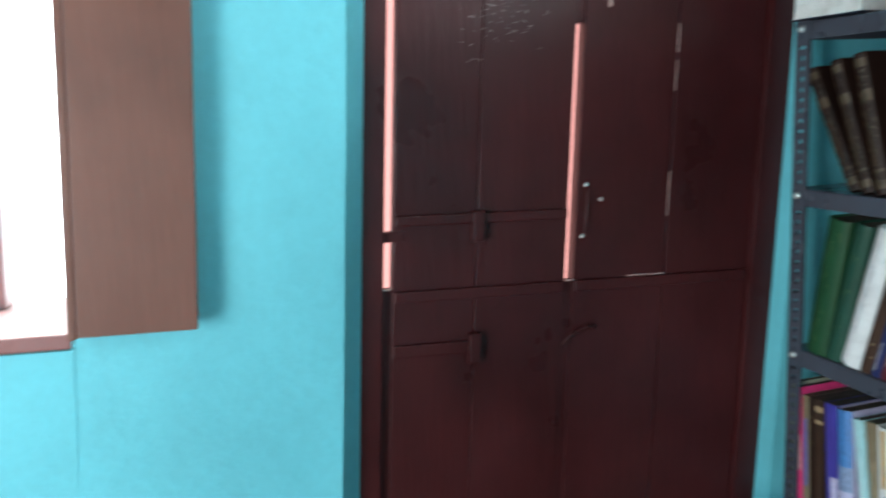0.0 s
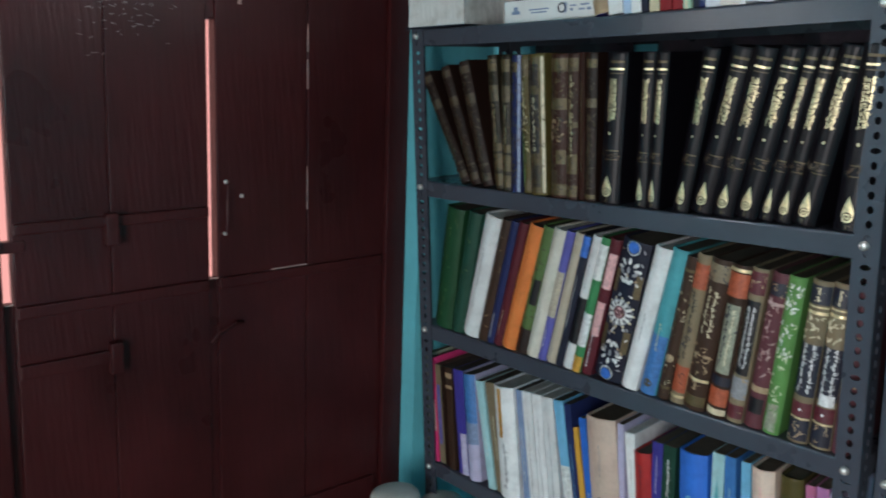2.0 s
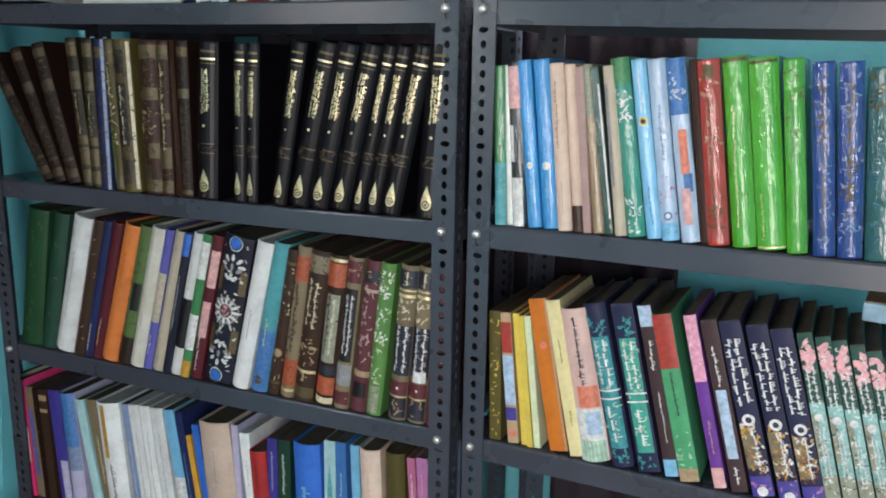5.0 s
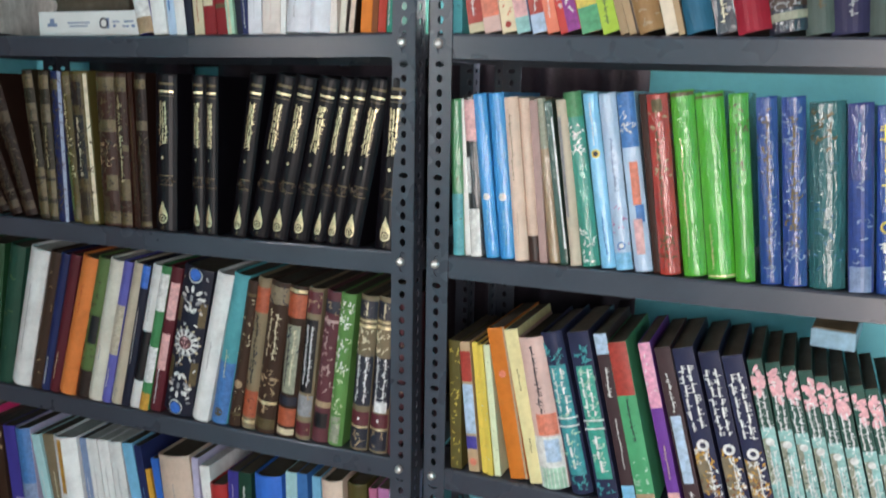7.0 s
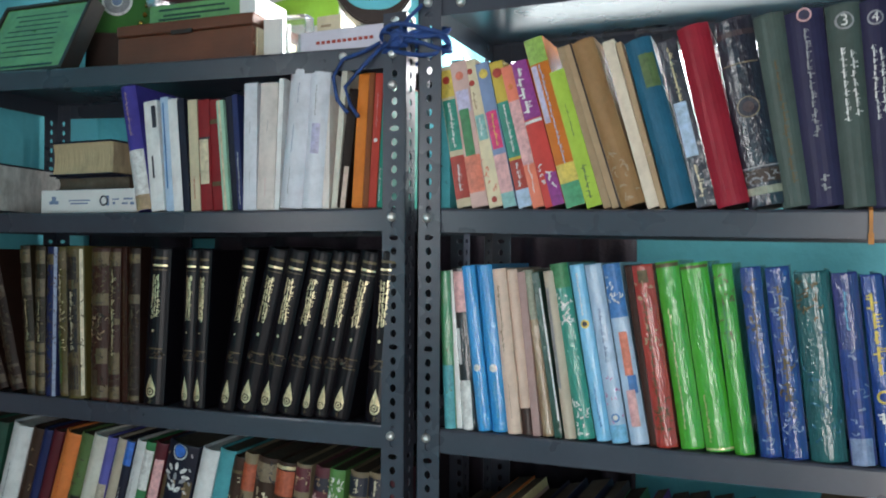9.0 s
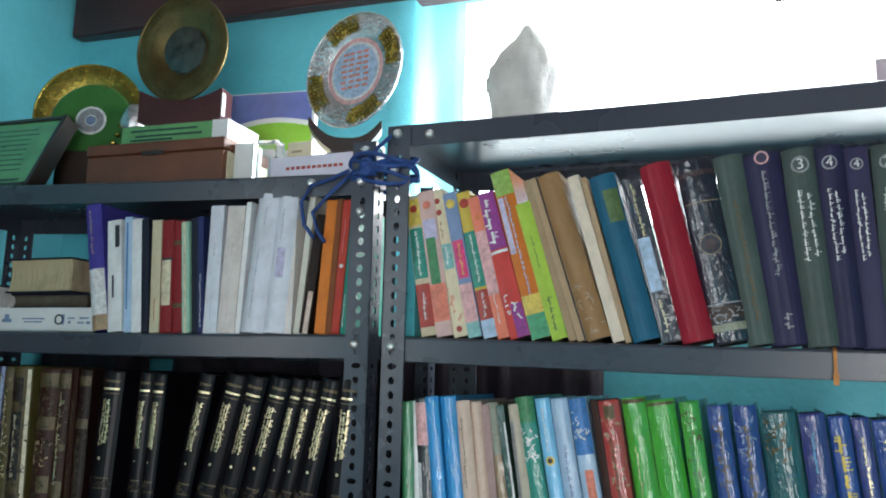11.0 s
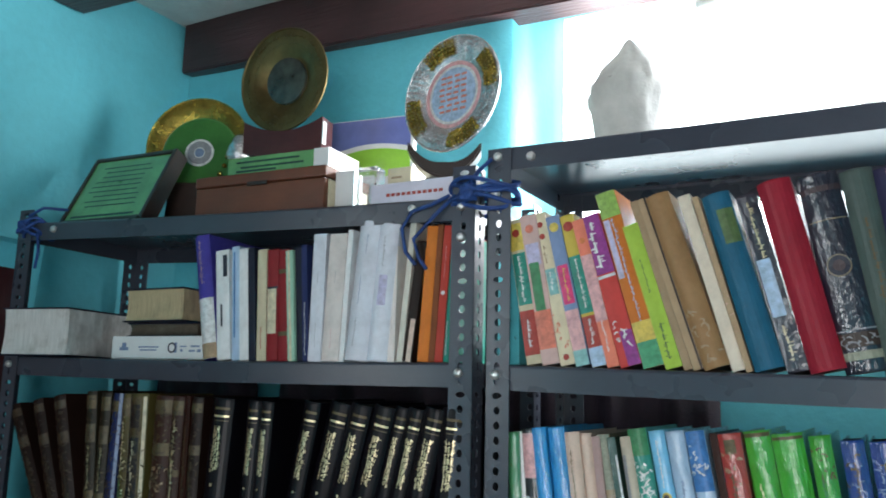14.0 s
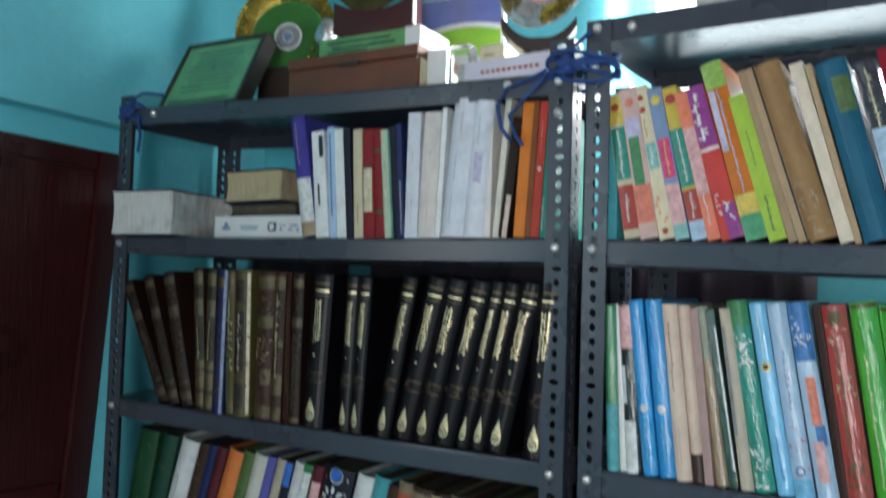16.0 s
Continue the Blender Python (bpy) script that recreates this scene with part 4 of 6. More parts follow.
book("L2", -0.615, 0.0290, 0.272, 15.2, 0.167, "ivory", "t:.3:.4:-.2:.2:grey")
book("L2", -0.585, 0.0180, 0.272, 14.8, 0.163, "violet", "p:.35:.7:-1:1:beige t:.1:.25:-.3:.3:white")
book("L2", -0.566, 0.0225, 0.271, 15.1, 0.165, "beige", "t:.05:.12:-.3:.3:grey")
book("L2", -0.541, 0.0163, 0.271, 14.2, 0.159, "ink", "t:.3:.7:-.3:.2:white b:.84:.99:royal")
book("L2", -0.524, 0.0209, 0.271, 14.5, 0.160, "white", "p:.2:.55:-1:1:black t:.6:.8:-.2:.2:grey")
book("L2", -0.502, 0.0189, 0.271, 14.0, 0.163, "leaf", "p:.2:.45:-1:1:white p:.7:.95:-1:1:pale b:0:.12:amber")
book("L2", -0.482, 0.0229, 0.270, 13.4, 0.156, "maroon", "p:.3:.55:-.5:.8:rose p:.65:.9:-.3:1:rose t:.05:.3:-.3:.3:white")
book("L2", -0.452, 0.0574, 0.269, 12.7, 0.162, "ink", "g:.05:.95:4:royal")
book("L2", -0.390, 0.0314, 0.269, 13.6, 0.162, "white", "t:.35:.55:-.1:.2:grey")
book("L2", -0.354, 0.0307, 0.269, 12.2, 0.166, "teal", "p:0:.42:-1:1:blue t:.3:.5:-.3:.3:gold c:.08:.5:dullgold")
book("L2", -0.319, 0.0214, 0.260, 10.8, 0.166, "umber", "o:.05:.95:16:dullgold b:.08:.1:dullgold b:.9:.92:dullgold c:.3:.7:tan o:.1:.9:14:cream")
book("L2", -0.295, 0.0254, 0.266, 9.3, 0.162, "taupe", "b:.08:.26:vermilion t:.3:.76:-.5:.5:black o:.3:.76:10:ink b:.78:.94:vermilion b:.04:.06:gold o:.1:.25:6:rust")
book("L2", -0.266, 0.0369, 0.263, 9.0, 0.169, "umber", "b:.03:.1:dullgold t:.12:.2:-.5:.5:tan t:.5:.82:-.7:.0:cream t:.5:.8:-.05:.6:cream b:.86:.97:taupe o:.86:.97:8:ink o:.26:.46:18:tan b:.2:.22:gold")
book("L2", -0.224, 0.0324, 0.259, 7.5, 0.159, "umber", "b:.02:.06:cream b:.08:.2:vermilion p:.3:.75:-.7:.7:mossgrey t:.34:.72:-.6:.0:ink t:.34:.72:-.05:.6:cream o:.5:.75:8:ink b:.8:.95:vermilion b:.96:.98:gold b:.22:.28:ink")
book("L2", -0.191, 0.0267, 0.258, 7.0, 0.169, "taupe", "b:.03:.12:maroon b:.16:.3:grey p:.32:.8:-.8:.8:black t:.36:.76:-.6:.05:white t:.36:.76:.0:.6:white b:.84:.98:maroon o:.85:.97:9:tan o:.04:.3:10:tan")
book("L2", -0.161, 0.0285, 0.256, 7.6, 0.159, "plum", "p:.1:.2:-.8:.8:black b:.24:.28:tan o:.3:.85:30:rose2 b:.86:.94:ink o:.87:.93:6:tan b:.8:.82:rose2")
book("L2", -0.130, 0.0258, 0.255, 6.3, 0.169, "apple", "o:.05:.95:40:pale2 p:.02:.2:-.7:.6:mossgrey o:.5:.95:44:pale o:.02:.2:10:apple")
book("L2", -0.091, 0.0298, 0.255, 5.0, 0.169, "taupe", "b:.86:.97:ink t:.87:.96:-.5:.5:cream b:.8:.82:gold b:.84:.85:gold o:.64:.79:14:cream p:.3:.62:-1:1:ink t:.32:.62:-.8:.0:white t:.32:.62:.1:.8:white b:.17:.26:maroon c:.215:.14:white b:.02:.15:ink o:.03:.14:8:tan b:.155:.165:gold")
book("L2", -0.058, 0.0299, 0.255, 4.3, 0.162, "taupe", "b:.86:.97:ink t:.87:.96:-.5:.5:cream b:.8:.82:gold b:.84:.85:gold o:.64:.79:14:cream p:.3:.62:-1:1:ink t:.32:.62:-.8:.0:white t:.32:.62:.1:.8:white p:.27:.34:-.6:.8:white b:.17:.26:maroon c:.215:.14:white b:.02:.15:ink o:.03:.14:8:tan b:.155:.165:gold")
book("L2", -0.026, 0.0231, 0.256, 3.6, 0.159, "plum", "o:.1:.9:12:tan")
# low shelf, books leaning away from the posts
book("L1", -0.920, 0.0130, 0.257, -0.9, 0.147, "mossgrey", "o:.1:.9:8:grey")
book("L1", -0.905, 0.0185, 0.251, -2.5, 0.150, "magenta", "p:.3:.6:-1:1:rose t:.1:.3:-.3:.3:white")
book("L1", -0.886, 0.0183, 0.237, -2.8, 0.152, "taupe", "p:.2:.8:-.5:.5:violet")
book("L1", -0.866, 0.0202, 0.238, -3.0, 0.148, "brown", "o:.1:.9:9:olive")
book("L1", -0.849, 0.0203, 0.242, -1.8, 0.152, "umber", "b:.9:.95:tan b:.8:.83:tan")
book("L1", -0.818, 0.0295, 0.244, -3.7, 0.155, "indigo", "p:0:.4:-.2:1:lilac")
book("L1", -0.788, 0.0372, 0.246, -3.5, 0.154, "lilac", "b:.55:1:blue b:.35:.55:slateblue")
book("L1", -0.725, 0.0208, 0.241, -8.6, 0.151, "aqua", "t:.3:.7:-.3:.3:white")
book("L1", -0.703, 0.0276, 0.244, -8.0, 0.152, "taupe", "t:.3:.7:-.3:.3:cream")
book("L1", -0.689, 0.0543, 0.247, -4.3, 0.152, "white", "p:.55:.98:-.45:-.05:amber t:.1:.5:-.3:.4:grey")
book("L1", -0.625, 0.0158, 0.251, -5.5, 0.147, "slateblue", "t:.2:.7:-.4:.4:pale")
book("L1", -0.608, 0.0242, 0.253, -5.7, 0.156, "white", "t:.1:.8:-.2:.2:grey")
book("L1", -0.581, 0.0243, 0.256, -5.5, 0.155, "white", "t:.1:.8:-.2:.2:grey")
book("L1", -0.552, 0.0290, 0.258, -6.1, 0.150, "white", "t:.1:.8:-.2:.2:grey")
book("L1", -0.508, 0.0232, 0.263, -8.6, 0.152, "sky", "p:.2:.5:-1:1:pale")
book("L1", -0.486, 0.0158, 0.263, -7.4, 0.155, "navy", "t:.2:.7:-.3:.3:sky")
book("L1", -0.471, 0.0157, 0.220, -8.9, 0.159, "amber", "")
book("L1", -0.455, 0.0148, 0.244, -7.2, 0.147, "royal", "t:.2:.4:-.3:.3:white")
book("L1", -0.446, 0.0648, 0.256, -4.9, 0.147, "peach", "t:.15:.4:-.3:0:ink t:.55:.8:-.1:.1:grey")
book("L1", -0.390, 0.0132, 0.258, -2.1, 0.150, "lilac", "")
book("L1", -0.360, 0.0208, 0.247, -5.5, 0.152, "white", "t:.6:.8:-.2:.2:grey")
book("L1", -0.347, 0.0336, 0.221, -3.7, 0.150, "red", "t:.7:.9:-.3:.3:maroon")
book("L1", -0.325, 0.0201, 0.249, 0.1, 0.152, "indigo", "b:0:.45:blue t:.6:.9:-.3:.3:lilac")
book("L1", -0.305, 0.0250, 0.250, 0.5, 0.147, "bottle", "b:0:.4:moss t:.6:.9:-.4:.4:pale")
book("L1", -0.263, 0.0517, 0.256, -1.6, 0.147, "royal", "t:.25:.7:-.6:.6:sky")
book("L1", -0.210, 0.0214, 0.269, 0.0, 0.152, "aqua", "d:.6:.85:teal")
book("L1", -0.179, 0.0192, 0.272, -1.6, 0.157, "blue", "t:.5:.8:-.3:.3:aqua")
book("L1", -0.149, 0.0154, 0.272, -2.0, 0.147, "sky", "b:0:.5:blue")
book("L1", -0.129, 0.0371, 0.272, -2.4, 0.155, "peach", "t:.6:.9:-.2:.2:rose")
book("L1", -0.089, 0.0342, 0.273, -1.4, 0.152, "olive", "p:0:.5:-1:1:white b:.52:.56:cream")
book("L1", -0.037, 0.0135, 0.271, -4.0, 0.152, "magenta2", "t:.4:.9:-.4:.4:pale")
book("L1", -0.027, 0.0184, 0.272, -3.0, 0.155, "orchid", "t:.4:.9:-.3:.3:rose")
book("L1", -0.009, 0.0146, 0.269, -2.7, 0.147, "lilac", "")
# shelf with the laminated and the green volumes
book("R3", 0.081, 0.0168, 0.221, -2.8, 0.158, "*leaf", "b:0:.4:teal o:.1:.9:8:moss")
book("R3", 0.098, 0.0087, 0.222, -4.2, 0.162, "*pale", "")
book("R3", 0.107, 0.0217, 0.227, -4.5, 0.158, "*black", "p:.72:.97:-.9:.7:rose p:0:.3:-.9:.6:pale p:.4:.62:-.9:-.3:white")
book("R3", 0.131, 0.0196, 0.229, -6.7, 0.166, "*azure", "c:.38:.5:pale t:.08:.3:-.4:.4:sky")
book("R3", 0.152, 0.0225, 0.230, -6.4, 0.163, "*azure", "c:.38:.5:pale t:.08:.3:-.4:.4:sky")
book("R3", 0.175, 0.0194, 0.225, -6.2, 0.162, "peach", "t:.5:.9:-.5:.2:taupe t:.1:.3:-.1:.1:taupe")
book("R3", 0.195, 0.0155, 0.224, -6.5, 0.169, "peach", "b:0:.16:rust t:.05:.15:-.5:.5:brown")
book("R3", 0.211, 0.0105, 0.221, -6.2, 0.159, "rose2", "")
book("R3", 0.223, 0.0164, 0.224, -7.9, 0.166, "*tan", "b:.7:1:mossgrey")
book("R3", 0.241, 0.0104, 0.222, -8.8, 0.167, "*bottle", "p:.1:.9:.5:.9:white")
book("R3", 0.254, 0.0153, 0.223, -8.0, 0.156, "beige", "p:.3:.9:-.9:-.3:grey")
book("R3", 0.270, 0.0240, 0.233, -9.5, 0.162, "*viridian", "b:.86:1:leaf o:.6:.84:26:pale o:.02:.22:18:pale")
book("R3", 0.296, 0.0192, 0.232, -9.4, 0.159, "*sky", "c:.66:.6:yellow c:.66:.35:ink t:.7:.95:-.3:.3:pale t:.08:.3:-.3:.3:blue")
book("R3", 0.316, 0.0219, 0.232, -9.1, 0.158, "*powder", "t:.45:.75:-.4:.5:slateblue o:.1:.4:10:orchid b:0:.1:sky c:.14:.5:blue c:.14:.3:pale")
book("R3", 0.341, 0.0229, 0.233, -9.5, 0.159, "*powder", "b:.7:1:blue o:.75:.95:14:pale p:.38:.62:-.3:.6:salmon p:.28:.38:-.1:.8:blue p:.1:.3:-.5:.5:rose")
book("R3", 0.365, 0.0083, 0.232, -8.4, 0.160, "rust", "")
book("R3", 0.374, 0.0257, 0.231, -8.2, 0.162, "*crimson", "p:.9:.97:-.5:.5:dullgold t:.1:.8:-.5:.3:dullgold o:.04:.3:22:dullgold o:.5:.95:16:tan")
book("R3", 0.403, 0.0286, 0.235, -8.2, 0.158, "*vivid", "t:.1:.75:-.5:-.1:gold b:.97:.99:dullgold")
book("R3", 0.433, 0.0333, 0.233, -8.2, 0.165, "*vivid", "t:.05:.3:-.7:-.3:gold b:.97:.985:dullgold b:.01:.02:gold")
book("R3", 0.467, 0.0227, 0.232, -6.9, 0.160, "*vivid", "o:.6:.95:16:dullgold t:.5:.8:-.6:.2:leaf")
book("R3", 0.496, 0.0236, 0.228, -6.3, 0.162, "*royal2", "t:.08:.9:-.3:.4:dullgold o:.04:.96:30:slateblue o:.6:.95:14:dullgold")
book("R3", 0.522, 0.0265, 0.228, -5.7, 0.167, "*royal2", "o:.05:.95:34:slateblue t:.3:.9:-.5:.5:dullgold o:.2:.5:14:dullgold")
book("R3", 0.551, 0.0389, 0.222, -5.3, 0.166, "*deepteal", "o:.75:.95:16:dullgold o:.1:.7:16:petrol")
book("R3", 0.593, 0.0271, 0.221, -5.7, 0.166, "*navy2", "p:0:.6:-.9:.8:royal2 o:.05:.6:14:slateblue p:.0:.14:-.9:.8:slateblue t:.7:.9:-.4:.1:sky")
book("R3", 0.623, 0.0224, 0.219, -5.6, 0.158, "*royal2", "t:.45:.9:-.8:.8:yellow c:.36:.7:yellow c:.36:.45:royal2 t:.08:.28:-.8:.8:pale")
book("R3", 0.648, 0.0176, 0.218, -5.9, 0.159, "*navy2", "t:.4:.9:-.4:.4:gold")
book("R3", 0.668, 0.0250, 0.216, -5.9, 0.162, "*royal2", "t:.4:.9:-.4:.4:gold")
# shelf with the numbered sets
book("R2", 0.083, 0.0179, 0.201, -2.1, 0.156, "olive", "o:.05:.95:30:yellow")
book("R2", 0.113, 0.0166, 0.201, -6.0, 0.158, "tan", "b:.7:.93:crimson b:.3:.68:powder b:.18:.28:indigo c:.08:.7:salmon")
book("R2", 0.134, 0.0095, 0.202, -6.5, 0.163, "yellow", "o:.1:.9:8:leaf")
book("R2", 0.144, 0.0086, 0.201, -6.8, 0.159, "yellow", "o:.1:.9:8:aqua")
book("R2", 0.154, 0.0096, 0.201, -7.1, 0.165, "pale2", "o:.1:.9:8:moss")
book("R2", 0.178, 0.0271, 0.229, -11.2, 0.163, "orange2", "c:.7:.4:salmon p:0:1:.75:.98:tan")
book("R2", 0.210, 0.0200, 0.232, -12.2, 0.162, "cream2", "t:.6:.75:-.2:.3:dullgold t:.2:.3:-.2:.3:dullgold")
book("R2", 0.228, 0.0407, 0.223, -11.7, 0.158, "rose3", "b:0:.35:pale p:.0:.14:-.8:.9:mint p:.18:.33:-.2:.8:powder t:.5:.95:-.3:.3:ink p:.36:.5:-.5:.9:salmon")
book("R2", 0.273, 0.0305, 0.237, -14.1, 0.159, "ink2", "p:.12:.8:-.75:.8:turq t:.16:.38:-.7:.6:pale t:.5:.78:-.75:.1:pale t:.5:.78:-.1:.75:pale o:.14:.78:14:mint b:.42:.43:pale b:.47:.48:pale o:.03:.1:12:turq o:.8:.9:12:turq")
book("R2", 0.310, 0.0295, 0.241, -13.5, 0.162, "ink2", "p:.12:.8:-.75:.8:turq2 t:.16:.38:-.7:.6:pale t:.5:.78:-.75:.1:pale t:.5:.78:-.1:.75:pale o:.14:.78:14:mint b:.42:.43:pale b:.47:.48:pale o:.03:.1:12:turq o:.8:.9:12:turq")
book("R2", 0.345, 0.0179, 0.242, -13.4, 0.159, "umber2", "b:.88:1:powder b:0:.1:sky t:.62:.8:-.5:.5:pale t:.2:.5:-.1:.4:pale")
book("R2", 0.366, 0.0255, 0.234, -13.9, 0.162, "leaf2", "b:.68:1:crimson t:.4:.66:-.3:.4:ink o:.05:.3:14:mint b:0:.08:tan")
book("R2", 0.410, 0.0159, 0.239, -14.5, 0.156, "purple", "b:.62:1:pink2 o:.62:.95:10:pale t:.2:.4:-.3:.3:gold b:0:.12:rose")
book("R2", 0.433, 0.0204, 0.236, -14.9, 0.162, "umber2", "p:.2:.6:-.7:.6:powder t:.62:.85:-.4:.4:pale t:.05:.15:-.5:.5:white")
book("R2", 0.459, 0.0269, 0.238, -15.8, 0.165, "ink2", "t:.52:.9:-.9:.1:pale t:.52:.9:-.1:.9:pale p:.16:.4:-.95:.2:taupe o:.14:.42:26:amber o:.12:.42:18:pale o:.1:.3:12:rust2 c:.44:.6:white c:.44:.3:ink2 t:.15:.4:-.1:.6:pale b:0:.12:indigo o:.0:.12:8:orchid c:.03:.5:white")
book("R2", 0.492, 0.0260, 0.237, -15.8, 0.167, "ink2", "t:.52:.9:-.9:.1:pale t:.52:.9:-.1:.9:pale p:.16:.4:-.95:.2:taupe o:.14:.42:26:amber o:.12:.42:18:pale o:.1:.3:12:rust2 c:.44:.6:white c:.44:.3:ink2 t:.15:.4:-.1:.6:pale b:0:.12:indigo o:.0:.12:8:orchid c:.03:.5:white")
book("R2", 0.522, 0.0258, 0.236, -16.1, 0.165, "ink2", "t:.52:.9:-.9:.1:pale t:.52:.9:-.1:.9:pale p:.16:.4:-.95:.2:taupe o:.14:.42:26:amber o:.12:.42:18:pale o:.1:.3:12:rust2 c:.44:.6:white c:.44:.3:ink2 t:.15:.4:-.1:.6:pale b:0:.12:indigo o:.0:.12:8:orchid c:.03:.5:white")
book("R2", 0.549, 0.0175, 0.236, -15.1, 0.169, "pine", "b:.2:.62:aqua2 b:0:.22:mossgrey p:.3:.56:-.95:-.2:mossgrey o:.02:.6:34:pale o:.04:.5:16:pine f:.91:pink f:.83:pink o:.8:.97:8:pale t:.6:.82:-.9:.1:white t:.6:.82:-.1:.9:white c:.54:.6:pale t:.2:.48:-.5:.1:white t:.2:.48:.0:.6:white")
book("R2", 0.569, 0.0174, 0.233, -15.0, 0.160, "pine", "b:.2:.62:aqua2 b:0:.22:mossgrey p:.3:.56:-.95:-.2:mossgrey o:.02:.6:34:pale o:.04:.5:16:pine f:.91:pink f:.83:pink o:.8:.97:8:pale t:.6:.82:-.9:.1:white t:.6:.82:-.1:.9:white c:.54:.6:pale t:.2:.48:-.5:.1:white t:.2:.48:.0:.6:white")
book("R2", 0.589, 0.0165, 0.231, -15.4, 0.165, "pine", "b:.2:.62:aqua2 b:0:.22:mossgrey p:.3:.56:-.95:-.2:mossgrey o:.02:.6:34:pale o:.04:.5:16:pine f:.91:pink f:.83:pink o:.8:.97:8:pale t:.6:.82:-.9:.1:white t:.6:.82:-.1:.9:white c:.54:.6:pale t:.2:.48:-.5:.1:white t:.2:.48:.0:.6:white")
book("R2", 0.608, 0.0164, 0.228, -15.4, 0.160, "pine", "b:.2:.62:aqua2 b:0:.22:mossgrey p:.3:.56:-.95:-.2:mossgrey o:.02:.6:34:pale o:.04:.5:16:pine f:.91:pink f:.83:pink o:.8:.97:8:pale t:.6:.82:-.9:.1:white t:.6:.82:-.1:.9:white c:.54:.6:pale t:.2:.48:-.5:.1:white t:.2:.48:.0:.6:white")
book("R2", 0.627, 0.0163, 0.224, -15.7, 0.160, "pine", "b:.2:.62:aqua2 b:0:.22:mossgrey p:.3:.56:-.95:-.2:mossgrey o:.02:.6:34:pale o:.04:.5:16:pine f:.91:pink f:.83:pink o:.8:.97:8:pale t:.6:.82:-.9:.1:white t:.6:.82:-.1:.9:white c:.54:.6:pale t:.2:.48:-.5:.1:white t:.2:.48:.0:.6:white")
book("R2", 0.646, 0.0163, 0.221, -15.9, 0.156, "pine", "b:.2:.62:aqua2 b:0:.22:mossgrey p:.3:.56:-.95:-.2:mossgrey o:.02:.6:34:pale o:.04:.5:16:pine f:.91:pink f:.83:pink o:.8:.97:8:pale t:.6:.82:-.9:.1:white t:.6:.82:-.1:.9:white c:.54:.6:pale t:.2:.48:-.5:.1:white t:.2:.48:.0:.6:white")
book("R2", 0.665, 0.0154, 0.218, -15.8, 0.156, "pine", "b:.2:.62:aqua2 b:0:.22:mossgrey p:.3:.56:-.95:-.2:mossgrey o:.02:.6:34:pale o:.04:.5:16:pine f:.91:pink f:.83:pink o:.8:.97:8:pale t:.6:.82:-.9:.1:white t:.6:.82:-.1:.9:white c:.54:.6:pale t:.2:.48:-.5:.1:white t:.2:.48:.0:.6:white")
book("R2", 0.683, 0.0153, 0.216, -16.2, 0.156, "pine", "b:.2:.62:aqua2 b:0:.22:mossgrey p:.3:.56:-.95:-.2:mossgrey o:.02:.6:34:pale o:.04:.5:16:pine f:.91:pink f:.83:pink o:.8:.97:8:pale t:.6:.82:-.9:.1:white t:.6:.82:-.1:.9:white c:.54:.6:pale t:.2:.48:-.5:.1:white t:.2:.48:.0:.6:white")
book("R2", 0.701, 0.0153, 0.213, -16.2, 0.156, "pine", "b:.2:.62:aqua2 b:0:.22:mossgrey p:.3:.56:-.95:-.2:mossgrey o:.02:.6:34:pale o:.04:.5:16:pine f:.91:pink f:.83:pink o:.8:.97:8:pale t:.6:.82:-.9:.1:white t:.6:.82:-.1:.9:white c:.54:.6:pale t:.2:.48:-.5:.1:white t:.2:.48:.0:.6:white")
book("R2", 0.718, 0.0153, 0.210, -16.3, 0.156, "pine", "b:.2:.62:aqua2 b:0:.22:mossgrey p:.3:.56:-.95:-.2:mossgrey o:.02:.6:34:pale o:.04:.5:16:pine f:.91:pink f:.83:pink o:.8:.97:8:pale t:.6:.82:-.9:.1:white t:.6:.82:-.1:.9:white c:.54:.6:pale t:.2:.48:-.5:.1:white t:.2:.48:.0:.6:white")
# upper shelf, magazines and worn readers
book("R4", 0.064, 0.0206, 0.200, -0.5, 0.168, "teal", "o:.1:.5:6:bottle")
book("R4", 0.097, 0.0222, 0.202, -9.1, 0.179, "cream", "b:.78:.97:yellow c:.9:.5:crimson p:.4:.76:-.9:.9:viridian t:.42:.74:-.4:.4:pale b:.06:.36:crimson t:.1:.3:-.4:.4:pale")
book("R4", 0.120, 0.0241, 0.208, -9.8, 0.173, "rose3", "c:.9:.5:salmon p:.65:.8:-.8:.8:lilac t:.35:.65:-.5:.4:yellow p:.33:.67:-.7:.5:leaf b:.1:.35:salmon")
book("R4", 0.145, 0.0210, 0.211, -12.0, 0.179, "cream", "c:.92:.4:crimson c:.84:.4:crimson t:.66:.78:-.4:.4:tan p:.45:.62:-.5:.8:aqua2 t:.48:.6:-.3:.5:pale o:.1:.4:10:salmon c:.05:.4:crimson")
book("R4", 0.167, 0.0190, 0.206, -12.2, 0.168, "slateblue", "c:.92:.7:yellow p:.4:.66:-.8:.8:magenta t:.42:.64:-.3:.4:yellow b:.1:.36:rose b:0:.1:aqua2")
book("R4", 0.188, 0.0200, 0.207, -12.8, 0.167, "yellow", "c:.92:.7:crimson b:.34:.72:viridian t:.36:.7:-.4:.4:pale b:.12:.32:crimson t:.14:.3:-.4:.4:pale b:0:.12:powder")
book("R4", 0.209, 0.0160, 0.200, -13.8, 0.176, "salmon", "b:.3:.75:rose c:.85:.5:orange t:.1:.3:-.3:.3:pale")
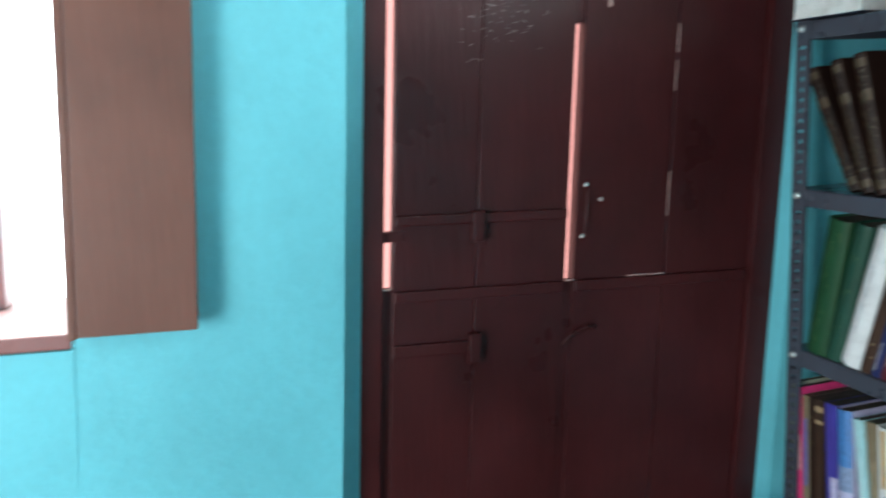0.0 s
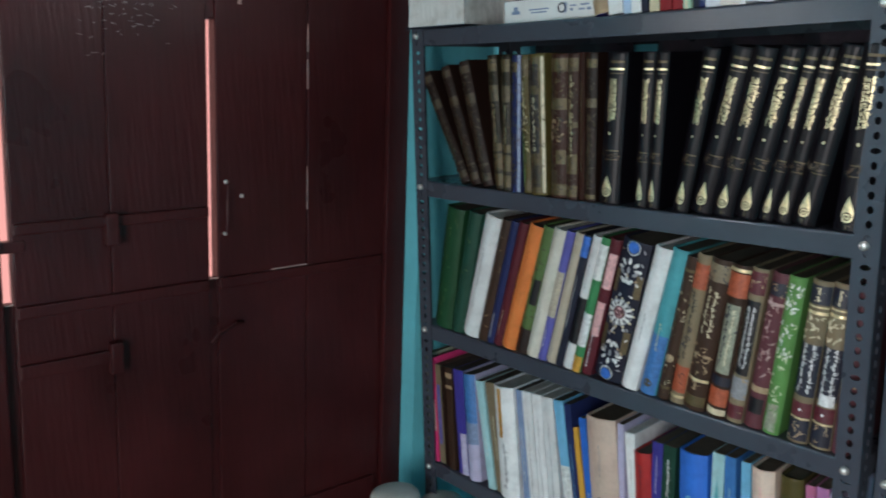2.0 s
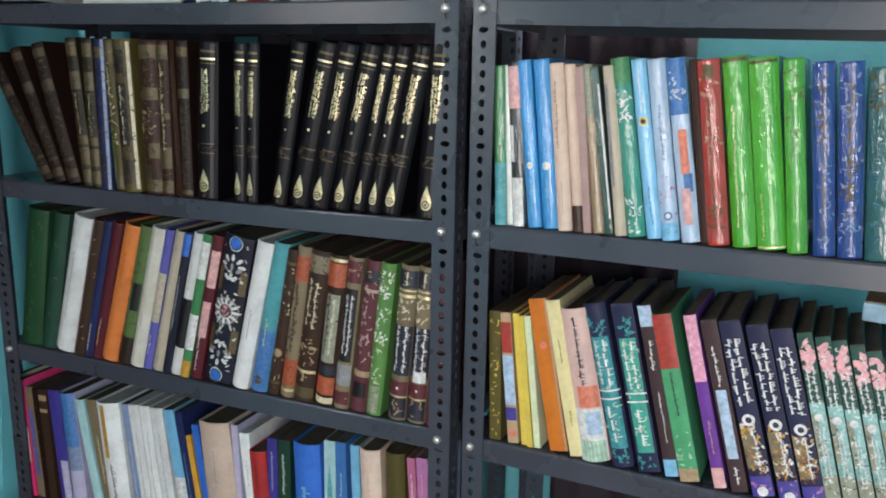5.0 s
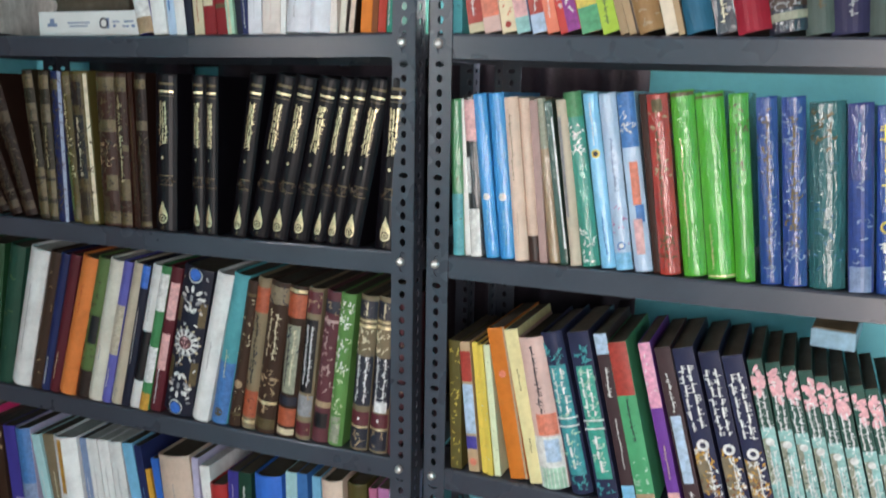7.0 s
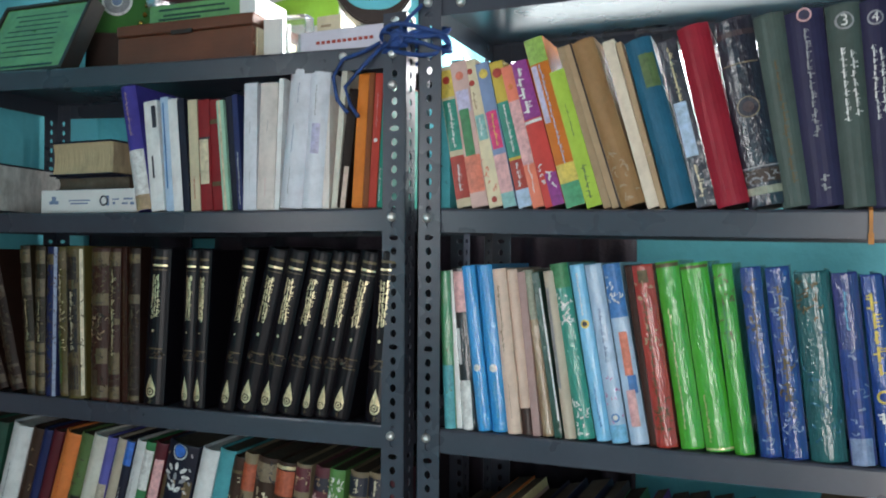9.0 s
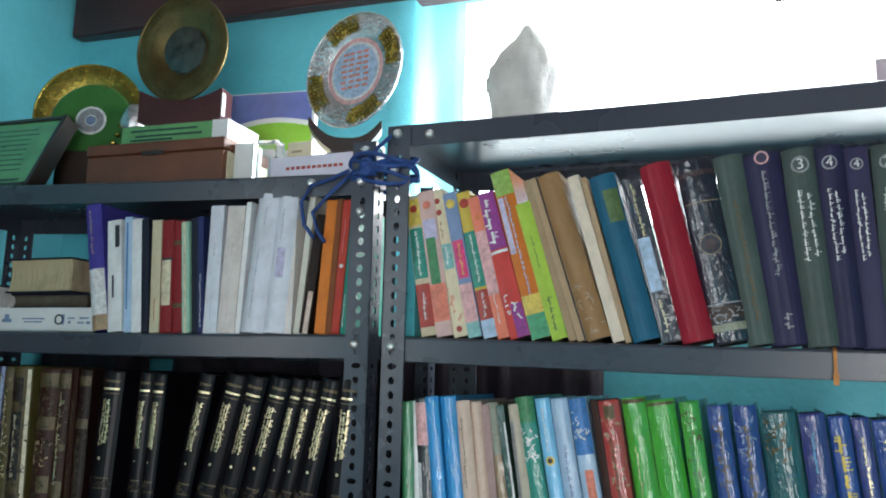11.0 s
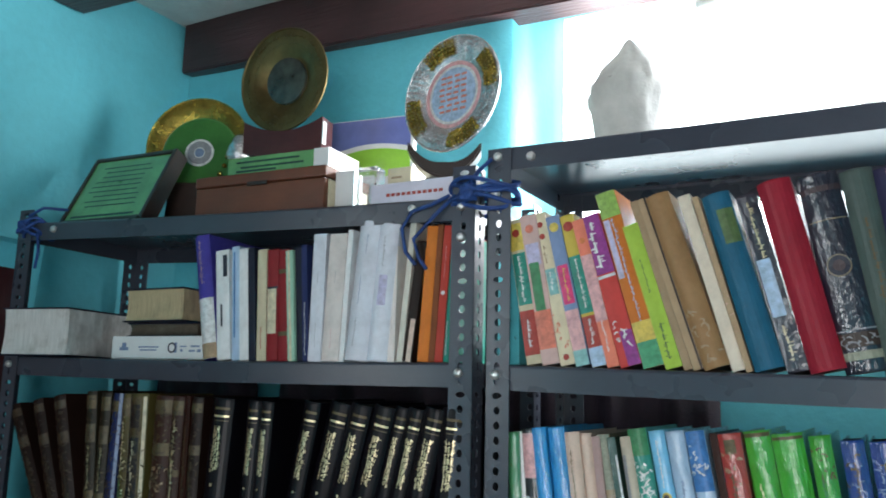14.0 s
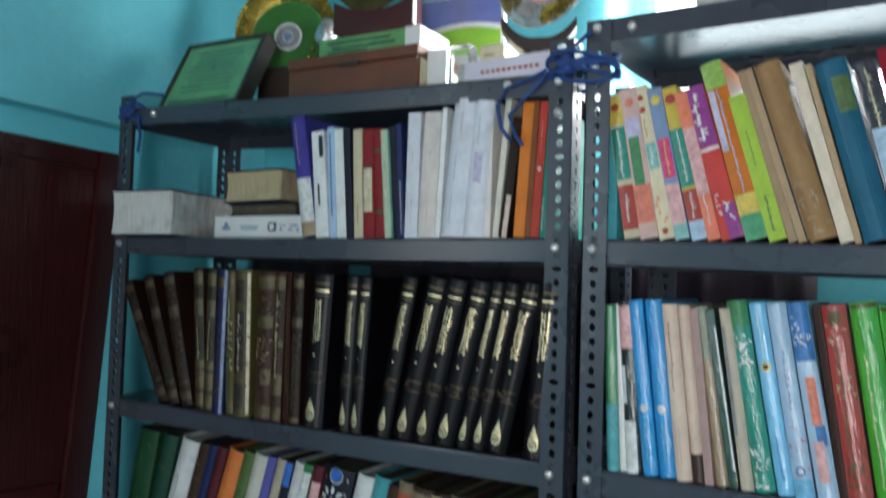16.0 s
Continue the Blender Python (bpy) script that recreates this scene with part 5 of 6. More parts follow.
book("R4", 0.226, 0.0274, 0.205, -15.5, 0.177, "crimson2", "b:.6:1:purple2 t:.62:.95:-.7:.7:pale p:0:.22:-.2:1:purple2 o:.15:.3:10:pale b:.57:.59:pale")
book("R4", 0.255, 0.0265, 0.236, -15.0, 0.168, "orange2", "b:.85:1:leaf3 p:.5:.84:-.9:-.3:lilac t:.2:.84:-.2:.3:powder b:0:.14:leaf2 b:.14:.25:yellow")
book("R4", 0.283, 0.0206, 0.190, -16.0, 0.179, "lime", "t:.05:.3:-.5:.5:moss t:.5:.75:-.2:.2:moss")
book("R4", 0.305, 0.0100, 0.225, -16.6, 0.170, "tan", "")
book("R4", 0.316, 0.0119, 0.228, -17.0, 0.173, "tan2", "p:0:1:.5:.9:brown")
book("R4", 0.329, 0.0303, 0.229, -17.4, 0.173, "kraft", "o:.02:.35:14:tan")
book("R4", 0.361, 0.0151, 0.226, -15.3, 0.168, "cream3", "")
book("R4", 0.377, 0.0072, 0.223, -14.9, 0.176, "tan", "o:.2:.9:14:rose")
book("R4", 0.386, 0.0334, 0.221, -14.5, 0.177, "petrol", "p:.7:.9:-.2:.9:moss")
book("R4", 0.421, 0.0238, 0.219, -13.3, 0.167, "*ink", "t:.6:.95:-.3:.4:gold p:.3:.62:-.8:.5:powder t:.06:.25:-.5:.5:cream")
book("R4", 0.446, 0.0377, 0.230, -12.5, 0.168, "crimson3", "")
book("R4", 0.481, 0.0440, 0.233, -10.2, 0.166, "*ink", "b:.9:.93:umber2 p:.75:.757:-.9:.9:taupe c:.52:.6:taupe c:.52:.53:ink c:.52:.3:umber2 b:.2:.207:grey b:.12:.19:umber o:.13:.18:10:grey b:.06:.1:mossgrey")
book("R4", 0.520, 0.0342, 0.235, -8.4, 0.168, "greygreen", "t:.1:.75:-.3:.4:dullgold")
book("R4", 0.547, 0.0419, 0.234, -6.5, 0.176, "ink3", "c:.97:.4:rose c:.97:.3:ink3 t:.35:.9:-.3:.2:grey t:.08:.16:-.3:.4:grey")
book("R4", 0.585, 0.0378, 0.237, -5.1, 0.177, "greygreen", "c:.91:.55:grey c:.91:.42:greygreen t:.42:.78:-.5:.0:pale t:.44:.76:.0:.55:pale n:.91:3")
book("R4", 0.615, 0.0315, 0.238, -3.8, 0.168, "ink3", "c:.91:.55:grey c:.91:.42:ink3 t:.42:.78:-.5:.0:pale t:.44:.76:.0:.55:pale n:.91:4")
book("R4", 0.643, 0.0262, 0.237, -2.8, 0.173, "ink3", "c:.91:.55:grey c:.91:.42:ink3 t:.42:.78:-.5:.0:pale t:.44:.76:.0:.55:pale n:.91:4")
book("R4", 0.668, 0.0305, 0.236, -1.8, 0.176, "greygreen", "c:.91:.55:grey c:.91:.42:greygreen t:.42:.78:-.5:.0:pale t:.44:.76:.0:.55:pale n:.91:2")
book("R4", 0.698, 0.0296, 0.236, -0.9, 0.168, "plum2", "t:.4:.8:-.3:.3:pale")
book("R4", 0.728, 0.0306, 0.235, -0.1, 0.177, "ink3", "")
book("R4", 0.760, 0.0348, 0.233, 1.0, 0.177, "greygreen", "")
# upper shelf of the other rack, white booklets
book("L4", -0.462, 0.0303, 0.209, -10.2, 0.150, "indigo", "b:0:.48:white t:.6:.95:-.3:.3:rose2 b:0:.12:tan")
book("L4", -0.431, 0.0262, 0.181, -5.9, 0.148, "white", "p:.3:.5:-.3:0:ink p:.75:.95:.2:.8:ink")
book("L4", -0.404, 0.0144, 0.187, -4.6, 0.159, "powder", "p:.2:.95:-.4:0:blue")
book("L4", -0.389, 0.0200, 0.183, -4.7, 0.147, "white", "")
book("L4", -0.369, 0.0134, 0.183, -4.9, 0.151, "ink", "")
book("L4", -0.353, 0.0174, 0.179, -3.1, 0.148, "cream", "t:.1:.3:-.3:.3:red")
book("L4", -0.335, 0.0211, 0.178, -2.9, 0.147, "crimson4", "p:.24:.66:-.9:.7:cream b:.64:.66:ink")
book("L4", -0.313, 0.0211, 0.177, -3.8, 0.156, "crimson4", "b:.78:.82:dullgold b:.22:.26:dullgold")
book("L4", -0.293, 0.0128, 0.175, -5.1, 0.156, "mint", "p:0:1:-.4:.2:cream")
book("L4", -0.279, 0.0118, 0.181, -5.0, 0.157, "ink", "")
book("L4", -0.267, 0.0101, 0.183, -4.3, 0.150, "navy", "t:.05:.5:-.4:.4:pale")
book("L4", -0.256, 0.0233, 0.198, 0.2, 0.159, "white2", "t:.1:.3:-.1:.1:grey t:.6:.7:-.1:.1:grey")
book("L4", -0.232, 0.0300, 0.196, 2.0, 0.156, "ivory2", "t:.1:.25:-.1:.1:rose t:.6:.7:-.1:.1:grey")
book("L4", -0.202, 0.0082, 0.202, 2.2, 0.152, "white", "")
book("L4", -0.192, 0.0386, 0.211, 5.3, 0.156, "white2", "t:.4:.6:-.2:0:slateblue t:.75:.9:0:.2:slateblue t:.1:.3:-.2:0:grey")
book("L4", -0.152, 0.0330, 0.205, 4.2, 0.152, "white2", "p:.4:.62:-.3:.5:lilac t:.68:.9:-.2:.1:grey")
book("L4", -0.118, 0.0112, 0.204, 0.1, 0.155, "ivory2", "t:.2:.7:-.1:.1:grey")
book("L4", -0.104, 0.0093, 0.207, 4.7, 0.148, "ivory", "")
book("L4", -0.093, 0.0150, 0.177, 6.4, 0.154, "brown", "p:0:.35:-.2:.8:peach")
book("L4", -0.069, 0.0170, 0.198, 3.2, 0.147, "orange2", "")
book("L4", -0.052, 0.0093, 0.199, 2.9, 0.147, "rust2", "")
book("L4", -0.042, 0.0122, 0.197, 3.3, 0.156, "crimson", "c:.5:.5:pale t:.6:.85:-.2:.2:rose")
book("L4", -0.030, 0.0083, 0.194, 1.9, 0.154, "viridian", "t:.05:.3:-.5:.5:pale")

# ---------------------------------------------------------------- things lying on the white-booklet shelf
def flat_book(m, wx, dy, t, cover, pages, label):
    """A thick book lying flat, its page edges turned to the room."""
    bk = thing("lying_book", m, label, "book")
    part("lower_cover", boxed(-0.004, wx + 0.004, -0.006, dy, 0, 0.003, bevel=0.001), cover, bk)
    part("upper_cover", boxed(-0.004, wx + 0.004, -0.006, dy, t - 0.003, t, bevel=0.001), cover, bk)
    bm = sheet(lambda u, v: (wx * u, 0.004 * math.sin(v * math.pi) + 0.0, 0.0031 + (t - 0.0062) * v), 12, 8)
    bmesh.ops.translate(bm, vec=(0, -0.002, 0), verts=bm.verts)
    box(bm, 0, wx, 0.003, dy - 0.006, 0.0032, t - 0.0032)
    part("page_block", bm, pages, bk)
    part("spine_board", boxed(0, wx, dy - 0.003, dy, 0.003, t - 0.003), cover, bk)
    return bk


DARKCOVER = cover_mat("ink")
flat_book(pose(-0.916, -0.079, deck_z("L4", -0.920), 0, 0, 11.1) @ Matrix.Scale(0.936, 4), 0.155, 0.2, 0.094, DARKCOVER, PAGES_WHITE, "very thick white-paged book lying flat beside the wall")
ob = thing("paper_box", pose(-0.686, -0.023, deck_z("L4", -0.686), 0, 0, 4.1) @ Matrix.Scale(0.951, 4), "flat white printed cardboard box lying under a book", "box")
part("carton", boxed(0, 0.232, 0, 0.13, 0, 0.042, bevel=0.002), CARD, ob)
bm = bmesh.new()
for x0, x1, z0, z1 in ((.02, .042, .016, .022), (.026, .036, .022, .03), (.066, .115, .021, .0235), (.07, .11, .0155, .018), (.152, .158, .012, .03), (.165, .180, .022, .0245), (.166, .172, .014, .0185), (.186, .2, .014, .017), (.19, .21, .022, .025), (.205, .213, .013, .018)):
    quads(bm, [(x0, -.0004, z0), (x1, -.0004, z0), (x1, -.0004, z1), (x0, -.0004, z1)], [(0, 1, 2, 3)])
part("printed_text", bm, print_mat("slateblue"), ob)["kind"] = "stuff"
part("stamp_ring", lathe([(.0065, 0), (.0095, 0), (.0095, .0006), (.0065, .0006), (.0065, 0)], 20, pose(0.146, -0.0001, 0.021, 90)), print_mat("ink"), ob)
flat_book(pose(-0.669, 0.001, deck_z("L4", -0.667) + 0.0402, 0, 0, 4.1) @ Matrix.Scale(0.953, 4), 0.16, 0.13, 0.026, DARKCOVER, PAGES, "dark closed book lying flat on the white box")
flat_book(pose(-0.666, -0.014, deck_z("L4", -0.665) + 0.0651, 0, 0, 1.1) @ Matrix.Scale(0.952, 4), 0.142, 0.13, 0.062, DARKCOVER, PAGES_TAN, "thick book with yellowed page edges lying flat")

# ---------------------------------------------------------------- display on top of the first rack


def dish(name, m, r, rim_mat, centre_mat, face_r, label, rosette=False, disc_lift=0.004):
    """A presentation plate standing on edge; it faces the room."""
    p = thing(name, m, label, "plate")
    prof = [(0, .004), (r * .45, .004), (r * .52, .0055), (r * .6, .012), (r * .97, .017), (r, .0165), (r * .995, .0145), (r * .6, .008), (r * .5, .001), (0, 0)]
    part("rim", lathe(prof, 64), rim_mat, p, smooth=True)
    part("bead", lathe([(r * .965, .016), (r * .98, .0195), (r * 1.0, .0195), (r * 1.01, .016), (r * .99, .0145)], 64), rim_mat, p, smooth=True)
    part("centre_disc", lathe([(0, .0052 + disc_lift), (face_r * .97, .0052 + disc_lift), (face_r, .0045), (face_r, .0042)], 48), centre_mat, p)
    bm = bmesh.new()
    n = 60
    for i in range(n):
        q = i * math.tau / n
        for rr, s in ((.72, .02), (.86, .028)):
            k = rng.uniform(.6, 1.3)
            b2 = bmesh.ops.create_icosphere(bm, subdivisions=1, radius=r * s * k, matrix=Matrix.Translation((r * rr * math.cos(q + rng.uniform(-.03, .03)), r * rr * math.sin(q), .0135 + .004 * (rr - .7) * 5)) @ Matrix.Diagonal((1, 1, .4, 1)))
    part("embossing", bm, rim_mat, p, smooth=True)["kind"] = "stuff"
    return p


# green framed certificate
fr = thing("certificate_frame", pose(-0.875, -0.019, deck_z("L5", -0.874) + 0.0019, -27, 0, 4.1) @ Matrix.Scale(0.944, 4) @ Matrix.Diagonal((1.08, 1, 1.1, 1)), "green certificate in a dark frame, leaning on the wall side", "frame")
part("backing", boxed(0, 0.21, 0.002, 0.012, 0, 0.162, bevel=0.001), DARKWOOD, fr)
for a in ((0, 0.2, -0.004, 0.0135, -0.001, 0.008), (0, 0.2, -0.004, 0.0135, 0.156, 0.164), (-0.001, 0.007, -0.004, 0.0135, 0.0085, 0.1555)):
    part("moulding", boxed(*a, bevel=0.0015), DARKWOOD, fr)
part("moulding", boxed(0.203, 0.213, -0.006, 0.03, -0.001, 0.164, bevel=0.002), DARKWOOD, fr)
part("certificate", boxed(0.0075, 0.2025, 0.0, 0.0018, 0.0085, 0.1555), GREENCARD, fr, "green printed certificate")
bm = bmesh.new()
for i in range(9):
    zz = 0.135 - i * 0.012
    x0, x1 = 0.05 - rng.uniform(0, .02), 0.15 + rng.uniform(0, .02)
    quads(bm, [(x0, -.0004, zz), (x1, -.0004, zz), (x1, -.0004, zz + .0028), (x0, -.0004, zz + .0028)], [(0, 1, 2, 3)])
quads(bm, [(.02, -.0004, .014), (.18, -.0004, .014), (.18, -.0004, .019), (.02, -.0004, .019)], [(0, 1, 2, 3)])
part("printed_text", bm, print_mat("bottle"), fr)["kind"] = "stuff"
# gilt plate with a green disc
gp = dish("gilt_plate", pose(-0.751, 0.207, deck_z("L5", -0.734) + 0.2082, 84, 0, 26.1) @ Matrix.Scale(0.958, 4), 0.115, GILT, GREENFELT, 0.06, "gilt embossed plate behind a green disc")
part("easel", boxed(-0.05, 0.05, -0.206, -0.09, -0.03, 0.0, bevel=0.004), DARKWOOD, gp)
gd = thing("green_award_disc", pose(-0.687, 0.150, deck_z("L5", -0.674) + 0.1745, 84, 0, 26.1) @ Matrix.Scale(0.959, 4), "round green award disc with a white emblem", "award")
part("disc", lathe([(0, .007), (.078, .007), (.082, .004), (.082, 0), (0, 0)], 56), GREENFELT, gd)
part("emblem", lathe([(0, .0078), (.031, .0078), (.031, .0072)], 32), print_mat("pale"), gd, "white round emblem")
part("emblem_ring", lathe([(.012, .0082), (.026, .0082), (.026, .0079), (.012, .0079)], 32), print_mat("grey"), gd)
part("emblem_core", lathe([(0, .0086), (.010, .0086), (.010, .0079)], 24), print_mat("slateblue"), gd)
part("foot", boxed(-0.05, 0.05, -0.178, -0.074, -0.03, 0.03, bevel=0.006), DARKWOOD, gd)
bm = bmesh.new()
for i in range(13):
    q = math.pi * (1.05 + 0.9 * i / 12)
    bmesh.ops.create_icosphere(bm, subdivisions=1, radius=.006, matrix=Matrix.Translation((.066 * math.cos(q), .088 * math.sin(q) + .0, .02)))
part("toothed_trim", bm, GILT, gd, "gilt toothed trim", smooth=True)
# silver cup
cup = thing("silver_trophy", pose(-0.600, 0.171, deck_z("L5", -0.586), 0, 0, 4.1) @ Matrix.Scale(0.963, 4) @ Matrix.Scale(1.08, 4), "small silver trophy with a round top", "trophy")
part("cup", lathe([(0, .20), (.012, .2), (.02, .185), (.026, .165), (.022, .15), (.012, .14), (.016, .13), (.01, .12), (.008, .075), (.02, .06), (.02, .05)], 28), SILVER, cup, smooth=True)
part("plinth", boxed(-.025, .025, -.025, .025, 0, .0505, bevel=.003), MAHOG, cup)
part("name_plate", boxed(-.02, .02, -.0275, -.0255, .012, .04), CARD, cup)
# wooden chest, slim green box, brass plate on its stand
ch = thing("wooden_chest", pose(-0.552, 0.019, deck_z("L5", -0.549), 0, 0, 4.1) @ Matrix.Scale(0.961, 4), "closed red-brown wooden keepsake chest", "box")
part("body", boxed(0, 0.285, 0, 0.16, 0, 0.062, bevel=0.003), CHESTWOOD, ch)
part("lid", boxed(-0.002, 0.287, -0.002, 0.162, 0.0632, 0.084, bevel=0.004), CHESTWOOD, ch)
part("end_panel", boxed(0.2855, 0.2885, 0.01, 0.15, 0.004, 0.060), CREAMCARD, ch, "pale end panel")
part("clasp", boxed(0.12, 0.165, -0.005, -0.0025, 0.058, 0.066, bevel=0.001), DARKWOOD, ch)
gb = thing("slim_box", pose(-0.498, 0.038, deck_z("L5", -0.494) + 0.0815, 0, 0, 4.1) @ Matrix.Scale(0.965, 4), "slim green presentation box with white ends", "box")
part("body", boxed(0, 0.19, 0, 0.1, 0, 0.036, bevel=0.0015), GREENCARD, gb)
part("end_cap", boxed(0.1905, 0.222, -0.001, 0.101, -0.0, 0.037, bevel=0.001), CARD, gb, "white end cap")
bm = bmesh.new()
for z0, x0, x1 in ((.024, .02, .16), (.014, .03, .17), (.007, .02, .11)):
    quads(bm, [(x0, -.0005, z0), (x1, -.0005, z0), (x1, -.0005, z0 + .004), (x0, -.0005, z0 + .004)], [(0, 1, 2, 3)])
part("printed_text", bm, print_mat("bottle"), gb)["kind"] = "stuff"
DARKGLASS = surface("dark_printed_disc", (.05, .06, .05), 0.2, grain=60, big=40, vary=0.5, coat=0.8)
bp = dish("brass_plate", pose(-0.416, 0.094, deck_z("L5", -0.408) + 0.2707, 93, 0, 2.1) @ Matrix.Scale(0.970, 4), 0.1, BRASS, DARKGLASS, 0.046, "antique brass plate with a dark centre on a wooden stand")
st = thing("plate_stand", pose(-0.405, 0.085, deck_z("L5", -0.398) + 0.1186, 0, 0, 12.1) @ Matrix.Scale(0.970, 4), "maroon wooden plate stand on a box", "stand")
bm = sheet(lambda u, v: (-.08 + .16 * u, -.02, (1 - v) * .012 * abs(2 * u - 1) ** 2 + v * (.05 + .022 * abs(2 * u - 1) ** 2)), 16, 4)
ext = bmesh.ops.extrude_face_region(bm, geom=list(bm.faces))
bmesh.ops.translate(bm, vec=(0, .045, 0), verts=[v for v in ext["geom"] if isinstance(v, bmesh.types.BMVert)])
bmesh.ops.recalc_face_normals(bm, faces=bm.faces)
part("cradle", bm, MAHOG, st)
part("end_block", boxed(.0805, .0835, -.021, -.008, .02, .062, bevel=.001), CARD, st, "pale end of the stand")
# printed wedge card, acrylic blocks and small boxes
BLUEPRINT = surface("blue_violet_print", (.16, .2, .5), 0.35, grain=60, big=14, vary=0.15, coat=0.5)
LIMEPRINT = surface("lime_print", (.3, .6, .06), 0.35, grain=60, big=14, vary=0.15, coat=0.5)
wc = thing("printed_award_card", pose(-0.411, 0.190, deck_z("L5", -0.397) + 0.0875, 0, 0, 8.1) @ Matrix.Scale(0.972, 4), "blue and green printed award card standing behind boxes", "award")
part("card", boxed(0, 0.2, 0, 0.014, 0, 0.135, bevel=0.001), CARD, wc)
bm = sheet(lambda u, v: (.002 + .192 * u, -.0006, (.062 + .022 * math.sin(u * 2.6)) * (1 - v) + .133 * v), 16, 4)
part("blue_field", bm, BLUEPRINT, wc)
bm = sheet(lambda u, v: (.002 + .192 * u, -.0006, .018 * (1 - v) + (.052 + .022 * math.sin(u * 2.6)) * v), 16, 4)
part("green_field", bm, LIMEPRINT, wc)
part("stand_block", boxed(0.02, 0.18, 0.016, 0.06, -0.09, 0.03, bevel=0.002), CARD, wc)
ac = thing("acrylic_trophy", pose(-0.261, 0.055, deck_z("L5", -0.256), 0, 0, 4.1) @ Matrix.Scale(0.977, 4), "clear acrylic block trophy", "trophy")
part("block", boxed(0.026, 0.072, 0, 0.03, 0.012, 0.082, bevel=0.003), CRYSTAL, ac)
part("base", boxed(0.02, 0.078, -0.006, 0.036, 0, 0.0115, bevel=0.002), CRYSTAL, ac)
b1 = thing("small_box", pose(-0.276, 0.064, deck_z("L5", -0.271), 0, 0, 10.1) @ Matrix.Scale(0.976, 4), "narrow white cardboard box standing upright", "box")
part("carton", boxed(0, 0.034, 0, 0.05, 0, 0.082, bevel=0.001), CARD, b1)
b2 = thing("small_box", pose(-0.192, 0.095, deck_z("L5", -0.185), 0, 0, 0.1) @ Matrix.Scale(0.981, 4), "cream printed cardboard box standing upright", "box")
part("carton", boxed(0, 0.046, 0, 0.05, 0, 0.086, bevel=0.001), CREAMCARD, b2)
bm = bmesh.new()
for i in range(6):
    quads(bm, [(.008, -.0005, .012 + i * .011), (.036 - .004 * (i % 3), -.0005, .012 + i * .011), (.036 - .004 * (i % 3), -.0005, .016 + i * .011), (.008, -.0005, .016 + i * .011)], [(0, 1, 2, 3)])
part("printed_text", bm, print_mat("tan"), b2)["kind"] = "stuff"
mb = thing("medicine_carton", pose(-0.171, 0.016, deck_z("L5", -0.169), 0, 0, 0.1) @ Matrix.Scale(0.981, 4), "flat pale lilac carton with red print", "box")
part("carton", boxed(0, 0.15, 0, 0.06, 0, 0.036, bevel=0.0015), surface("lilac_white_card", (.66, .64, .74), 0.5, grain=150, big=18, vary=0.1), mb)
bm = bmesh.new()
for i in range(11):
    x = .03 + i * .0095
    quads(bm, [(x, -.0005, .014), (x + .007, -.0005, .014), (x + .007, -.0005, .019), (x, -.0005, .019)], [(0, 1, 2, 3)])
part("printed_text", bm, print_mat("crimson"), mb)["kind"] = "stuff"
# silver and gilt plate beside the posts
sp = dish("silver_gilt_plate", pose(-0.079, 0.123, deck_z("L5", -0.070) + 0.2046, 88, 0, -10.9) @ Matrix.Scale(0.988, 4), 0.101, SILVER, print_mat("pale"), 0.068, "silver and gilt embossed plate with a printed centre")
for k in range(4):
    bm = bmesh.new()
    for i in range(9):
        for rr in (.71, .78, .85, .92):
            q = math.pi / 4 * (2 * k) + math.pi / 4 * i / 9
            bmesh.ops.create_icosphere(bm, subdivisions=1, radius=.0042 * rng.uniform(.7, 1.3), matrix=Matrix.Translation((.101 * rr * math.cos(q), .101 * rr * math.sin(q), .0165 + .004 * (rr - .7) * 4)) @ Matrix.Diagonal((1, 1, .5, 1)))
    part("gilt_ornament", bm, GILT, sp, "gilt ornament of the rim", smooth=True)["kind"] = "stuff"
part("printed_ring", lathe([(.052, .0104), (.064, .0104), (.064, .0098), (.052, .0098)], 48), print_mat("rose"), sp)
part("printed_field", lathe([(0, .0106), (.047, .0106), (.047, .0098)], 40), print_mat("powder"), sp)
bm = bmesh.new()
for i in range(7):
    y = .03 - i * .010
    for j in range(4):
        x0 = -.03 + j * .015 + rng.uniform(0, .004)
        quads(bm, [(x0, y, .0112), (x0 + .011, y, .0112), (x0 + .011, y + .004, .0112), (x0, y + .004, .0112)], [(0, 1, 2, 3)])
part("printed_text", bm, print_mat("salmon"), sp)["kind"] = "stuff"
st2 = thing("plate_cradle", pose(-0.086, 0.098, deck_z("L5", -0.079) + 0.0357, 0, 0, 26.1) @ Matrix.Scale(0.987, 4), "curved dark wooden plate cradle on a carton", "stand")
bm = bmesh.new()
pts = []
for i in range(17):
    u = -1 + i / 8
    pts.append((.06 * u, 0, .010 + .040 * abs(u) ** 2.4, .013 - .005 * abs(u)))
rows = []
for x, y, z, r in pts:
    rows.append([bm.verts.new((x, y + dy, z + dz)) for dy, dz in ((-.018, -r), (.03, -r), (.03, r), (-.018, r))])
for a, b in zip(rows, rows[1:]):
    for k in range(4):
        bm.faces.new((a[k], a[(k + 1) % 4], b[(k + 1) % 4], b[k]))
bm.faces.new(rows[0])
bm.faces.new(rows[-1])
bmesh.ops.translate(bm, vec=(0, 0, .024), verts=bm.verts)
bmesh.ops.recalc_face_normals(bm, faces=bm.faces)
bmesh.ops.bevel(bm, geom=[e for e in bm.edges if e.calc_face_angle(0) > 1], offset=.003, segments=2, affect="EDGES")
part("cradle", bm, DARKWOOD, st2)
